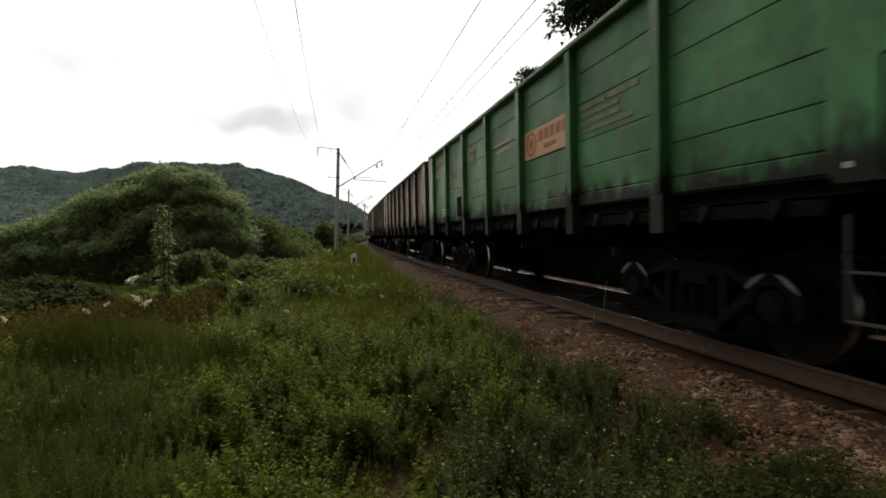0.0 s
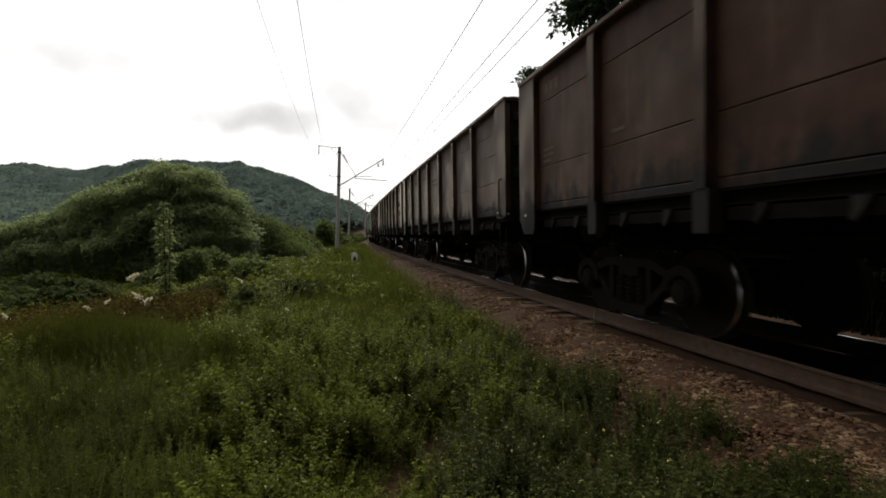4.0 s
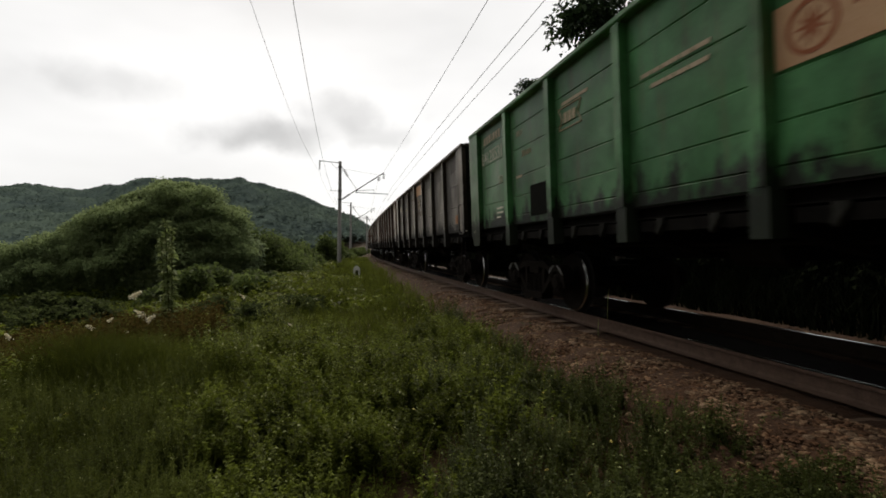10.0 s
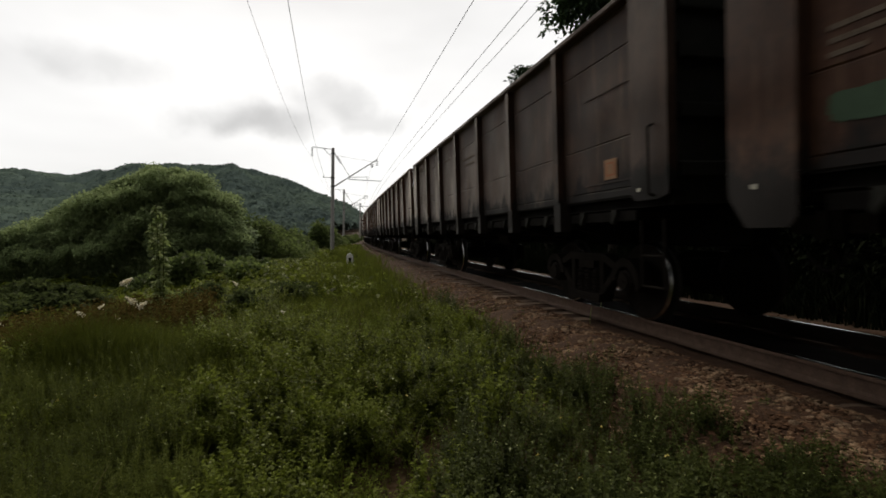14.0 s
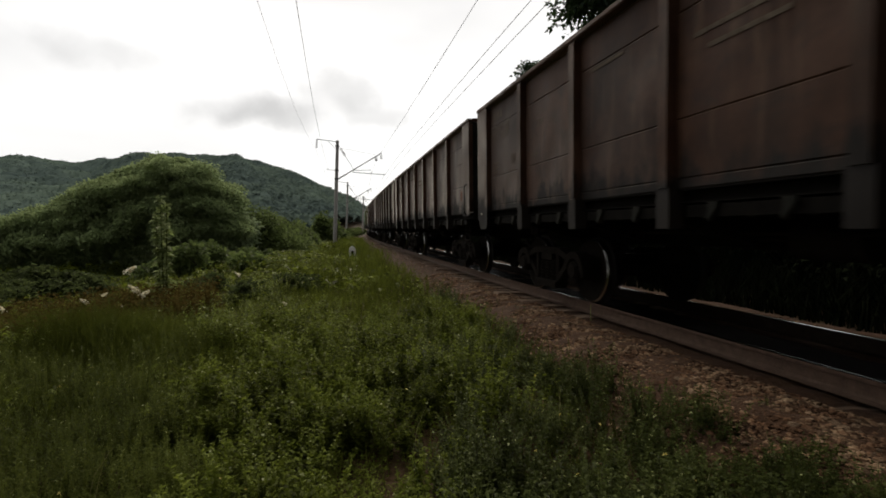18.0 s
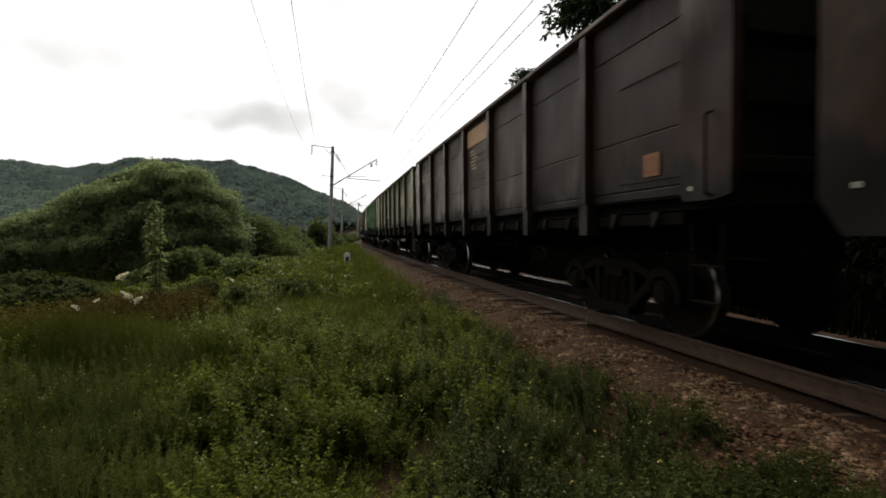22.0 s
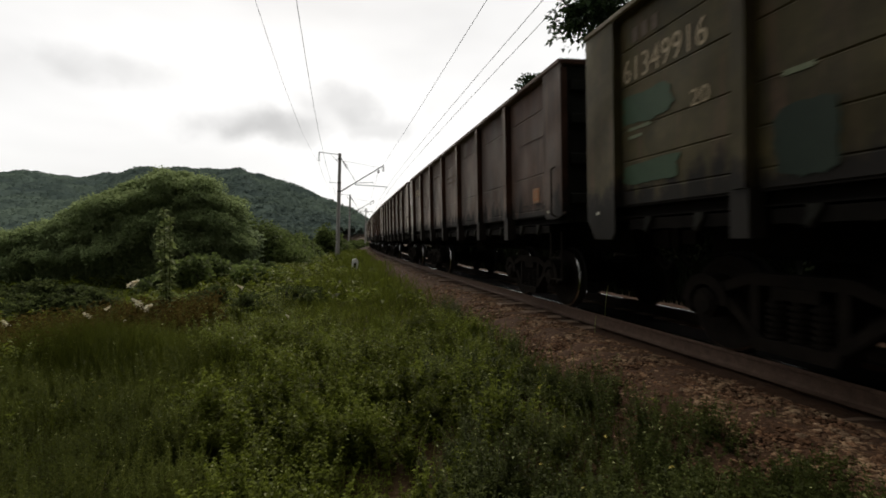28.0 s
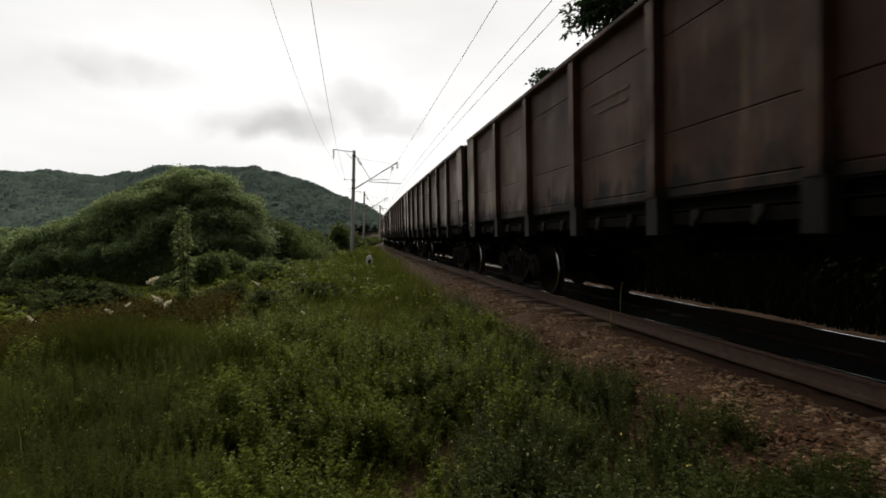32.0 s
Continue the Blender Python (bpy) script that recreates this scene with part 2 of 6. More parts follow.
PAINTS = {
    "green": paint("paint_green", (0.056, 0.185, 0.062), 0.22, 0.42, 0.35),
    "teal": paint("paint_teal", (0.098, 0.245, 0.106), 0.8, 0.5, 0.35),
    "olive": paint("paint_olive", (0.062, 0.074, 0.016), 0.35, 0.55, 0.45),
    "khaki": paint("paint_khaki", (0.074, 0.060, 0.022), 0.9, 0.6, 0.4),
    "drab": paint("paint_drab", (0.0502, 0.0376, 0.0148), 0.35, 0.6, 0.5),
    "brown": paint("paint_brown", (0.0565, 0.0238, 0.0118), 0.5, 0.6, 0.5),
    "rust": paint("paint_rust", (0.070, 0.033, 0.017), 0.6, 0.6, 0.4),
    "umber": paint("paint_umber", (0.0479, 0.0234, 0.0131), 0.45, 0.6, 0.5),
    "plum": paint("paint_plum", (0.040, 0.0185, 0.0135), 0.3, 0.5, 0.4),
    "slate": paint("paint_slate", (0.0360, 0.0275, 0.0175), 0.25, 0.55, 0.45),
}
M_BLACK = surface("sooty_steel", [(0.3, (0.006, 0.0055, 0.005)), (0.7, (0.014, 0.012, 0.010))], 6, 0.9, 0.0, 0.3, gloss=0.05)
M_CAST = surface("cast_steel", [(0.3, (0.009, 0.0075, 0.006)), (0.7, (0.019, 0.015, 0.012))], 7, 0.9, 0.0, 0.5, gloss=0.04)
M_TREAD = surface("worn_steel", [(0.3, (0.28, 0.27, 0.26)), (0.7, (0.5, 0.49, 0.47))], 9, 0.22, 1.0, 0.05)
M_WHITE = surface("marking_white", [(0.3, (0.55, 0.50, 0.38)), (0.6, (0.80, 0.76, 0.62))], 14, 0.7, 0, 0.1)
M_TAN = surface("marking_tan", [(0.3, (0.38, 0.29, 0.18)), (0.6, (0.60, 0.49, 0.33))], 14, 0.7, 0, 0.1)
M_DIM = surface("marking_faded", [(0.3, (0.10, 0.072, 0.05)), (0.6, (0.18, 0.135, 0.095))], 14, 0.7, 0, 0.1)
M_OCHRE = surface("marking_ochre", [(0.3, (0.085, 0.050, 0.024)), (0.6, (0.16, 0.098, 0.050))], 14, 0.8, 0, 0.1)
M_FAINT = surface("marking_faint", [(0.3, (0.085, 0.062, 0.043)), (0.6, (0.15, 0.112, 0.078))], 14, 0.8, 0, 0.1)
M_FADE = surface("marking_weathered", [(0.3, (0.10, 0.15, 0.075)), (0.6, (0.27, 0.28, 0.18))], 16, 0.7, 0, 0.1)
# end walls: soot, with the shade between wagons put into the colour too
M_SOOT_SHADE = surface("sooty_shaded_end", [(0.3, (0.011, 0.012, 0.010)), (0.7, (0.030, 0.030, 0.024))], 3, 0.85, 0, 0.3, gloss=0.1)
M_ORANGE = surface("banner_orange", [(0.3, (0.60, 0.33, 0.16)), (0.65, (0.72, 0.46, 0.26))], 5, 0.6, 0, 0.1)
M_TAG = surface("placard_orange", [(0.3, (0.30, 0.16, 0.085)), (0.65, (0.42, 0.24, 0.13))], 9, 0.7, 0, 0.1)
M_CREAM = surface("banner_cream", [(0.3, (0.38, 0.30, 0.19)), (0.65, (0.55, 0.46, 0.32))], 5, 0.6, 0, 0.1)
M_RED = surface("banner_rust_red", [(0.3, (0.35, 0.10, 0.03)), (0.65, (0.45, 0.15, 0.06))], 6, 0.6, 0, 0.1)
M_REDP = surface("placard_red", [(0.3, (0.13, 0.05, 0.03)), (0.65, (0.19, 0.08, 0.05))], 6, 0.7, 0, 0.1)
M_PATCH = surface("patch_black", [(0.3, (0.004, 0.005, 0.004)), (0.7, (0.010, 0.010, 0.007))], 5, 0.9, 0, 0.1, gloss=0.04)
M_HEAD = surface("rail_head", [(0.3, (0.42, 0.41, 0.40)), (0.7, (0.66, 0.65, 0.63))], 9, 0.10, 1.0, 0.02)
M_WORN = surface("worn_tread", [(0.3, (0.010, 0.009, 0.008)), (0.7, (0.024, 0.021, 0.018))], 9, 0.6, 0.2, 0.1)
# near-black gravel, coloured for the shade under the wagons
M_BED_SHADE = surface("oily_ballast", [(0.3, (0.006, 0.005, 0.004)), (0.7, (0.018, 0.014, 0.011))], 7, 0.9, 0, 0.9, 45, depth=0.03, gloss=0.08)
M_TEALP = surface("patch_teal", [(0.3, (0.038, 0.070, 0.036)), (0.7, (0.060, 0.108, 0.056))], 5, 0.6, 0, 0.1)
M_LATCH = surface("dusty_latch", [(0.3, (0.012, 0.012, 0.010)), (0.7, (0.038, 0.037, 0.031))], 9, 0.9, 0, 0.3, spread=0.5, gloss=0.08)
M_RUST = surface("rust_patch", [(0.3, (0.058, 0.034, 0.017)), (0.7, (0.085, 0.044, 0.021))], 4, 0.85, 0, 0.2)
M_DEEPTEAL = surface("patch_deep_teal", [(0.3, (0.020, 0.032, 0.022)), (0.7, (0.030, 0.048, 0.032))], 4, 0.7, 0, 0.2)
M_RUN = surface("rust_run", [(0.3, (0.085, 0.036, 0.013)), (0.7, (0.16, 0.075, 0.030))], 6, 0.9, 0, 0.3)
# pale steel for the highlights drawn as crescents on the bogies
M_HIGHLIGHT = surface("highlight_steel", [(0.3, (0.14, 0.135, 0.13)), (0.7, (0.26, 0.25, 0.24))], 14, 0.55, 0.2, 0.2)
M_RAIL = surface("rail_rust", [(0.3, (0.070, 0.042, 0.029)), (0.7, (0.142, 0.091, 0.064))], 12, 0.8, 0.1, 0.3)
# darker copy of the rail rust, with the far rail's shade in it
M_RAIL_SHADE = surface("rail_shaded", [(0.3, (0.016, 0.012, 0.009)), (0.7, (0.034, 0.024, 0.017))], 12, 0.85, 0.0, 0.3, gloss=0.08)
M_SLEEPER = surface("sleeper_concrete", [(0.3, (0.12, 0.078, 0.052)), (0.7, (0.26, 0.180, 0.122))], 9, 0.9, 0, 0.4, spread=0.25)
M_BALLAST = surface("ballast_bed", [(0.25, (0.033, 0.0155, 0.008)), (0.5, (0.064, 0.032, 0.016)), (0.75, (0.110, 0.059, 0.031))], 9, 0.95, 0, 0.8, 45, depth=0.03)
M_STONE = surface("ballast_stone", [(0.3, (0.085, 0.048, 0.027)), (0.48, (0.17, 0.105, 0.062)), (0.66, (0.42, 0.31, 0.20))], 5, 0.9, 0, 0.4, spread=0.55)
M_CHIPS = surface("ballast_chips", [(0.3, (0.056, 0.029, 0.016)), (0.48, (0.122, 0.066, 0.037)), (0.66, (0.30, 0.21, 0.13))], 5, 0.95, 0, 0.4, spread=0.6, gloss=0.1, islands=True)
M_SOIL = surface("soil", [(0.25, (0.024, 0.014, 0.004)), (0.5, (0.046, 0.025, 0.007)), (0.75, (0.080, 0.044, 0.015))], 0.9, 0.95, 0, 0.7, 14, depth=0.05)
M_CONCRETE = surface("mast_concrete", [(0.3, (0.27, 0.255, 0.24)), (0.7, (0.44, 0.425, 0.40))], 5, 0.85, 0, 0.3)
M_GALV = surface("dull_steel", [(0.3, (0.05, 0.05, 0.05)), (0.7, (0.11, 0.11, 0.11))], 8, 0.6, 0.5, 0.1)
M_INSUL = surface("insulator_glaze", [(0.3, (0.05, 0.03, 0.025)), (0.7, (0.08, 0.05, 0.04))], 8, 0.25, 0, 0.05)
M_WIRE = surface("wire_copper", [(0.3, (0.02, 0.02, 0.02)), (0.7, (0.04, 0.038, 0.036))], 8, 0.6, 0.5, 0.0)
M_POST = surface("post_whitewash", [(0.3, (0.86, 0.86, 0.80)), (0.6, (0.93, 0.93, 0.88))], 9, 0.85, 0, 0.3)
M_BARK = surface("bark", [(0.3, (0.03, 0.024, 0.018)), (0.7, (0.09, 0.07, 0.055))], 8, 0.95, 0, 0.8, 40, (1, 1, 0.3), 0.02)
M_WEED = leafy("weed_leaves", (0.050, 0.061, 0.008), (0.116, 0.142, 0.017), (0.22, 0.265, 0.042), rough=0.5, back=0.45, gloss=0.04, patch=1.3, mixing=0.72)
M_GRASS = leafy("grass_blades", (0.044, 0.052, 0.008), (0.080, 0.096, 0.015), (0.14, 0.16, 0.032), back=0.4, gloss=0.03, patch=0.5, mixing=0.8)
M_NETTLE = leafy("nettle_leaves", (0.034, 0.043, 0.011), (0.063, 0.078, 0.020), (0.115, 0.138, 0.038), rough=0.5, back=0.4, gloss=0.05, patch=1.4, mixing=0.72)
M_FEATHER = leafy("feathery_leaves", (0.048, 0.057, 0.011), (0.094, 0.112, 0.021), (0.155, 0.180, 0.040), back=0.45, gloss=0.03, patch=1.1, mixing=0.75)
M_VERGE = leafy("verge_grass", (0.066, 0.082, 0.012), (0.112, 0.136, 0.020), (0.17, 0.20, 0.04), back=0.45, gloss=0.05, patch=0.4, mixing=0.8)
M_DRY = leafy("dry_weeds", (0.050, 0.036, 0.010), (0.078, 0.056, 0.015), (0.115, 0.090, 0.028), back=0.3, gloss=0.0)
# darker copy of the bush leaves, with shade put into the colour
M_SHADED_BUSH = leafy("shaded_bush_leaves", (0.040, 0.052, 0.018), (0.064, 0.082, 0.028), (0.100, 0.124, 0.044), back=0.55, gloss=0.03, patch=0.5, mixing=0.7)
# pale green for painted glints on leaf tips, and for a dry stem
M_PALE = leafy("pale_shoots", (0.23, 0.26, 0.09), (0.34, 0.38, 0.14), (0.46, 0.49, 0.22), back=0.4, gloss=0.2)
M_STALK = leafy("pale_stalks", (0.16, 0.15, 0.06), (0.24, 0.23, 0.10), (0.34, 0.33, 0.17), back=0.3, gloss=0.1)
M_BUSH = leafy("bush_leaves", (0.060, 0.082, 0.026), (0.105, 0.140, 0.042), (0.17, 0.22, 0.07), back=0.55, gloss=0.08, patch=0.4, mixing=0.7)
M_CREEPER = leafy("creeper_leaves", (0.115, 0.150, 0.050), (0.21, 0.26, 0.090), (0.36, 0.41, 0.19), back=0.55, gloss=0.08, patch=0.5, mixing=0.7)
# thicket leaves, paled to stand for glare from the bright sky
M_THICKET = leafy("glare_paled_thicket", (0.185, 0.235, 0.105), (0.235, 0.295, 0.130), (0.30, 0.365, 0.165), back=0.65, gloss=0.03, patch=0.45, mixing=0.65)
# near-black leaves; the shade behind the train is put into their colour
M_BANK_SHADE = leafy("shaded_bank_leaves", (0.004, 0.0055, 0.0025), (0.008, 0.0105, 0.0045), (0.014, 0.018, 0.008), rough=0.9, back=0.05, gloss=0.02)
# undergrowth, lifted the same way for glare
M_UNDER = leafy("glare_paled_undergrowth", (0.20, 0.25, 0.135), (0.25, 0.31, 0.165), (0.30, 0.365, 0.20), back=0.65, gloss=0.03, patch=0.5, mixing=0.7)
M_TREE = leafy("tree_leaves", (0.012, 0.024, 0.010), (0.025, 0.048, 0.018), (0.05, 0.085, 0.03))
# the blue-grey in both leaf colours stands for haze over the ridge
M_HAZY_WOODS = leafy("hazy_woods_leaves", (0.078, 0.104, 0.096), (0.098, 0.130, 0.112), (0.120, 0.158, 0.124), rough=1.0, back=0.0, gloss=0.0, patch=0.02, mixing=0.9)
M_SPRAY = leafy("hazy_spray_leaves", (0.078, 0.104, 0.096), (0.098, 0.130, 0.112), (0.120, 0.158, 0.124), rough=1.0, back=0.55, gloss=0.0, patch=0.02, mixing=0.75)
M_PETAL = leafy("petals_white", (0.78, 0.72, 0.52), (0.90, 0.85, 0.66), (0.95, 0.92, 0.78), back=0.5)
M_YELLOW = leafy("petals_yellow", (0.5, 0.4, 0.08), (0.6, 0.5, 0.12), (0.7, 0.6, 0.2))


# ======== mesh helpers ========
def mesh_of(name, bm, material):
    me = bpy.data.meshes.new(name)
    bm.normal_update()
    bm.to_mesh(me)
    bm.free()
    if material:
        me.materials.append(material)
    return me


def piece(name, me, parent=None, m=None, label=""):
    ob = new(name, me)
    if parent:
        ob.parent = parent
    if m is not None:
        ob.matrix_basis = m
    return tagged(ob, label)


def part(name, bm, material, parent, label=""):
    return piece(name, mesh_of(name, bm, material), parent, None, label)


def box(bm, x0, x1, y0, y1, z0, z1, m=None):
    vs = [bm.verts.new((x, y, z)) for x in (x0, x1) for y in (y0, y1) for z in (z0, z1)]
    for f in ((0, 1, 3, 2), (4, 6, 7, 5), (0, 4, 5, 1), (2, 3, 7, 6), (0, 2, 6, 4), (1, 5, 7, 3)):
        bm.faces.new([vs[i] for i in f])
    if m is not None:
        for v in vs:
            v.co = m @ v.co
    return vs


def bevelled(bm, width=0.01):
    bmesh.ops.bevel(bm, geom=bm.edges[:], offset=width, segments=1, affect="EDGES")
    return bm


def prism(bm, outline, x0, x1, axis="x"):
    """A closed outline of (a, b) pushed along an axis: x with (y, z), y with (x, z) or z with (x, y)."""
    put = {"x": lambda t, a, b: (t, a, b), "y": lambda t, a, b: (a, t, b), "z": lambda t, a, b: (a, b, t)}[axis]
    r0 = [bm.verts.new(put(x0, a, b)) for a, b in outline]
    r1 = [bm.verts.new(put(x1, a, b)) for a, b in outline]
    n = len(outline)
    for i in range(n):
        bm.faces.new((r0[i], r0[(i + 1) % n], r1[(i + 1) % n], r1[i]))
    bm.faces.new(r0[::-1])
    bm.faces.new(r1)
    return r0 + r1


def rod(bm, a, b, r0, r1=None, n=8, caps=True):
    a, b = Vector(a), Vector(b)
    r1 = r0 if r1 is None else r1
    q = (b - a).to_track_quat("Z", "Y")
    rings = []
    for p, r in ((a, r0), (b, r1)):
        rings.append([bm.verts.new(p + q @ Vector((r * math.cos(2 * math.pi * i / n), r * math.sin(2 * math.pi * i / n), 0))) for i in range(n)])
    for i in range(n):
        bm.faces.new((rings[0][i], rings[0][(i + 1) % n], rings[1][(i + 1) % n], rings[1][i]))
    if caps:
        bm.faces.new(rings[0][::-1])
        bm.faces.new(rings[1])


def lathe(bm, outline, n=28, axis="y"):
    """Turns (radius, along) points round an axis; closed into a ring."""
    rings = []
    for i in range(n):
        a = 2 * math.pi * i / n
        c, s = math.cos(a), math.sin(a)
        rings.append([bm.verts.new((r * c, t, r * s) if axis == "y" else (r * c, r * s, t)) for r, t in outline])
    k = len(outline)
    for i in range(n):
        p, q = rings[i], rings[(i + 1) % n]
        for j in range(k - 1):
            bm.faces.new((p[j], p[j + 1], q[j + 1], q[j]))
    return rings


def finish(bm):
    bmesh.ops.recalc_face_normals(bm, faces=bm.faces[:])
    return bm


def quads_object(name, verts, mat_, smooth=False, faces=None):
    """verts: (n, 4, 3) array, a quad each; joined into one mesh."""
    n = len(verts)
    me = bpy.data.meshes.new(name)
    me.vertices.add(n * 4)
    me.vertices.foreach_set("co", verts.astype(np.float32).ravel())
    me.loops.add(n * 4)
    me.loops.foreach_set("vertex_index", np.arange(n * 4, dtype=np.int32))
    me.polygons.add(n)
    me.polygons.foreach_set("loop_start", np.arange(0, n * 4, 4, dtype=np.int32))
    me.update(calc_edges=True)
    me.materials.append(mat_)
    return me


def unit(v):
    return v / np.maximum(np.linalg.norm(v, axis=-1, keepdims=True), 1e-9)


def leaves(rng, base, way, length, width, droop=0.25):
    """Pointed leaves: base (n, 3), way (n, 3) unit, length and width (n,)."""
    side = unit(np.cross(way, unit(rng.normal(size=base.shape) * 0.35 + np.array([0, 0, 1.0]))))
    up = np.cross(side, way)
    mid = base + way * (length * 0.45)[:, None]
    fold = up * (width * 0.25)[:, None]
    tip = base + way * length[:, None] - np.array([0, 0, 1.0]) * (length * droop)[:, None]
    return np.stack([base, mid + side * (width * 0.5)[:, None] + fold, tip, mid - side * (width * 0.5)[:, None] + fold], axis=1)


# ======== the ground: one sheet to the horizon, with the wooded ridge ========
RIDGE_WAY = (-1.15, -0.827, -0.739, -0.672, -0.62, -0.585, -0.539, -0.491, -0.439, -0.391, -0.34, -0.298, -0.255, -0.211, -0.155, -0.097, -0.028, 0.05)
RIDGE_RISE = (0.1021, 0.1021, 0.1055, 0.1073, 0.1063, 0.1159, 0.122, 0.1279, 0.1242, 0.1279, 0.115, 0.1011, 0.0846, 0.0674, 0.0394, 0.0108, 0, 0.0)
RIDGE_FAR = (900, 900, 860, 840, 800, 640, 560, 550, 540, 530, 520, 510, 505, 500, 500, 500, 500, 500)


def smooth(a):
    a = np.clip(a, 0, 1)
    return a * a * (3 - 2 * a)


def ground_z(x, y):
    x, y = np.asarray(x, float), np.asarray(y, float)
    u = lateral(x, y)
    z = -0.60 - 0.55 * smooth((u - 6.5) / 9) - 0.45 * smooth((u - 16) / 14)
    z = z - 0.25 * smooth((-u - 2.4) / 3) + 1.6 * smooth((-u - 7.5) / 6)
    z = z + 0.06 * np.sin(x * 1.3 + 0.7 * y) * np.cos(y * 0.9 - 0.4 * x) * smooth((np.abs(u) - 2.6) / 2)
    r, way = np.hypot(x, y), np.arctan2(x, np.maximum(y, 1e-6) * np.where(y > 0, 1, 0) + np.where(y > 0, 0, -1e-3))
    rise = np.interp(way, RIDGE_WAY, RIDGE_RISE) * np.where(y > 0, 1, 0)
    far = np.interp(way, RIDGE_WAY, RIDGE_FAR)
    up = smooth((r / far - 0.28) / 0.72) * np.where(r > far, np.maximum(0, 1 - 0.5 * (r - far) / far), 1)
    bumps = 1 + 0.05 * np.sin(way * 60) * np.sin(r * 0.02)
    return z + rise * far * up * np.where(r < far * 0.95, bumps, 1) - 0.0


def build_ground():
    n = 340
    t = np.linspace(-1, 1, n)
    a = 6.0 * np.sinh(np.arcsinh(2600 / 6.0) * t)
    gx, gy = np.meshgrid(a, a)
    v = np.stack([gx, gy, ground_z(gx, gy)], -1).reshape(-1, 3)
    i = (np.arange(n - 1)[:, None] * n + np.arange(n - 1)[None, :]).ravel()
    f = np.stack([i, i + 1, i + n + 1, i + n], 1)
    me = bpy.data.meshes.new("ground")
    me.from_pydata(v.tolist(), [], f.tolist())
    me.polygons.foreach_set("use_smooth", np.ones(len(f), bool))
    me.materials.append(M_SOIL)
    tagged(new("ground", me), "dark soil and low growth beside the railway", "ground", kind="structure")


def sweep(outline, stops, wob=0.0, rng=None):
    """Pushes an outline of (u, z) along the track."""
    verts, faces, k = [], [], len(outline)
    for s in stops:
        for u, z in outline:
            x, y, _ = rail_at(s, u)
            dz = rng.uniform(-wob, wob) if wob else 0
            verts.append((x, y, z + dz + RAIL_Z + CANT * u))
    for i in range(len(stops) - 1):
        for j in range(k - 1):
            p = i * k + j
            faces.append((p, p + k, p + k + 1, p + 1))
    return verts, faces


def along(near, far, s0=-292.0, s1=470.0):
    return sorted({*np.arange(-24, 64, near).tolist(), *np.arange(s0, -24, far).tolist(), *np.arange(64, s1, far).tolist()})


def swept(name, outline, mat_, near=1.0, far=5.0, wob=0.0, parent=None, label="", rng=None):
    v, f = sweep(outline, along(near, far), wob, rng)
    me = bpy.data.meshes.new(name)
    me.from_pydata(v, [], f)
    me.materials.append(mat_)
    return piece(name, me, parent, None, label)


def build_track():
    rng = np.random.default_rng(3)
    bed = swept("ballast_bed", [(-3.8, -0.75), (-3.0, -0.36), (-2.4, -0.30), (-1.7, -0.25), (-1.3, -0.215), (-0.9, -0.215), (-0.5, -0.22), (0, -0.225), (0.5, -0.22), (0.9, -0.224),
                                (1.25, -0.216), (1.6, -0.240), (1.85, -0.325), (2.1, -0.40), (2.35, -0.50), (2.6, -0.60), (2.8, -0.70)], M_BALLAST, 0.25, 4.0, 0.022, rng=rng)
    tagged(bed, "brown crushed-stone ballast bed under the rails", "ballast", kind="structure")
    # strip added over the sleepers, its colour standing for shade under the train
    shade_strip = swept("oily_ballast", [(-0.66, -0.215), (-0.4, -0.182), (0.0, -0.178), (0.4, -0.182), (0.66, -0.215)], M_BED_SHADE, 0.25, 4.0, 0.012, rng=rng)
    tagged(shade_strip, "gravel between the rails, coloured near black for the shade under the train", "ballast", kind="structure")
    for side, name in ((1, "rail"), (-1, "rail")):
        c = 0.76 * side + 0.035 * side
        rail = swept(name, [(c - 0.075, -0.178), (c - 0.02, -0.16), (c - 0.009, -0.14), (c - 0.009, -0.045), (c - 0.036, -0.035), (c - 0.036, -0.004),
                            (c + 0.036, -0.004), (c + 0.036, -0.035), (c + 0.009, -0.045), (c + 0.009, -0.14), (c + 0.02, -0.16), (c + 0.075, -0.178)], M_RAIL if side > 0 else M_RAIL_SHADE, 1.5, 6.0)
        tagged(rail, "rusty steel rail with a polished head", "rail", "rails", "structure")
        swept("running_surface", [(c - 0.034, -0.003), (c - 0.02, 0.0), (c + 0.02, 0.0), (c + 0.034, -0.003)], M_HEAD, 1.5, 6.0, parent=rail, label="polished steel running surface")


# ======== the train ========
HALF, END_BAY, BAY, TOP_Z, LOW_Z, SIDE = 6.65, 2.24, 1.764, 3.490, 1.035, 1.57
POSTS = [HALF - END_BAY - BAY * i for i in range(6)]
SHEET = 1.465
PLATE = 0.57
BAYS = [(HALF - PLATE, POSTS[0] + 0.075)] + [(POSTS[i] - 0.075, POSTS[i + 1] + 0.075) for i in range(5)] + [(POSTS[5] - 0.075, -HALF + PLATE)]
SEAMS = (3.08, 2.69, 2.22, 1.88, 1.56)
WHEEL_R = 0.475
PIVOT = 4.35
AXLES = (PIVOT + 0.925, PIVOT - 0.925, -PIVOT + 0.925, -PIVOT - 0.925)
MESHES = {}


def shared(key, make, material):
    k = (key, material.name)
    if k not in MESHES:
        bm = bmesh.new()
        make(bm)
        MESHES[k] = mesh_of(key, finish(bm), material)
    return MESHES[k]


PLAIN_SEAMS = (3.02, 2.05, 1.50)


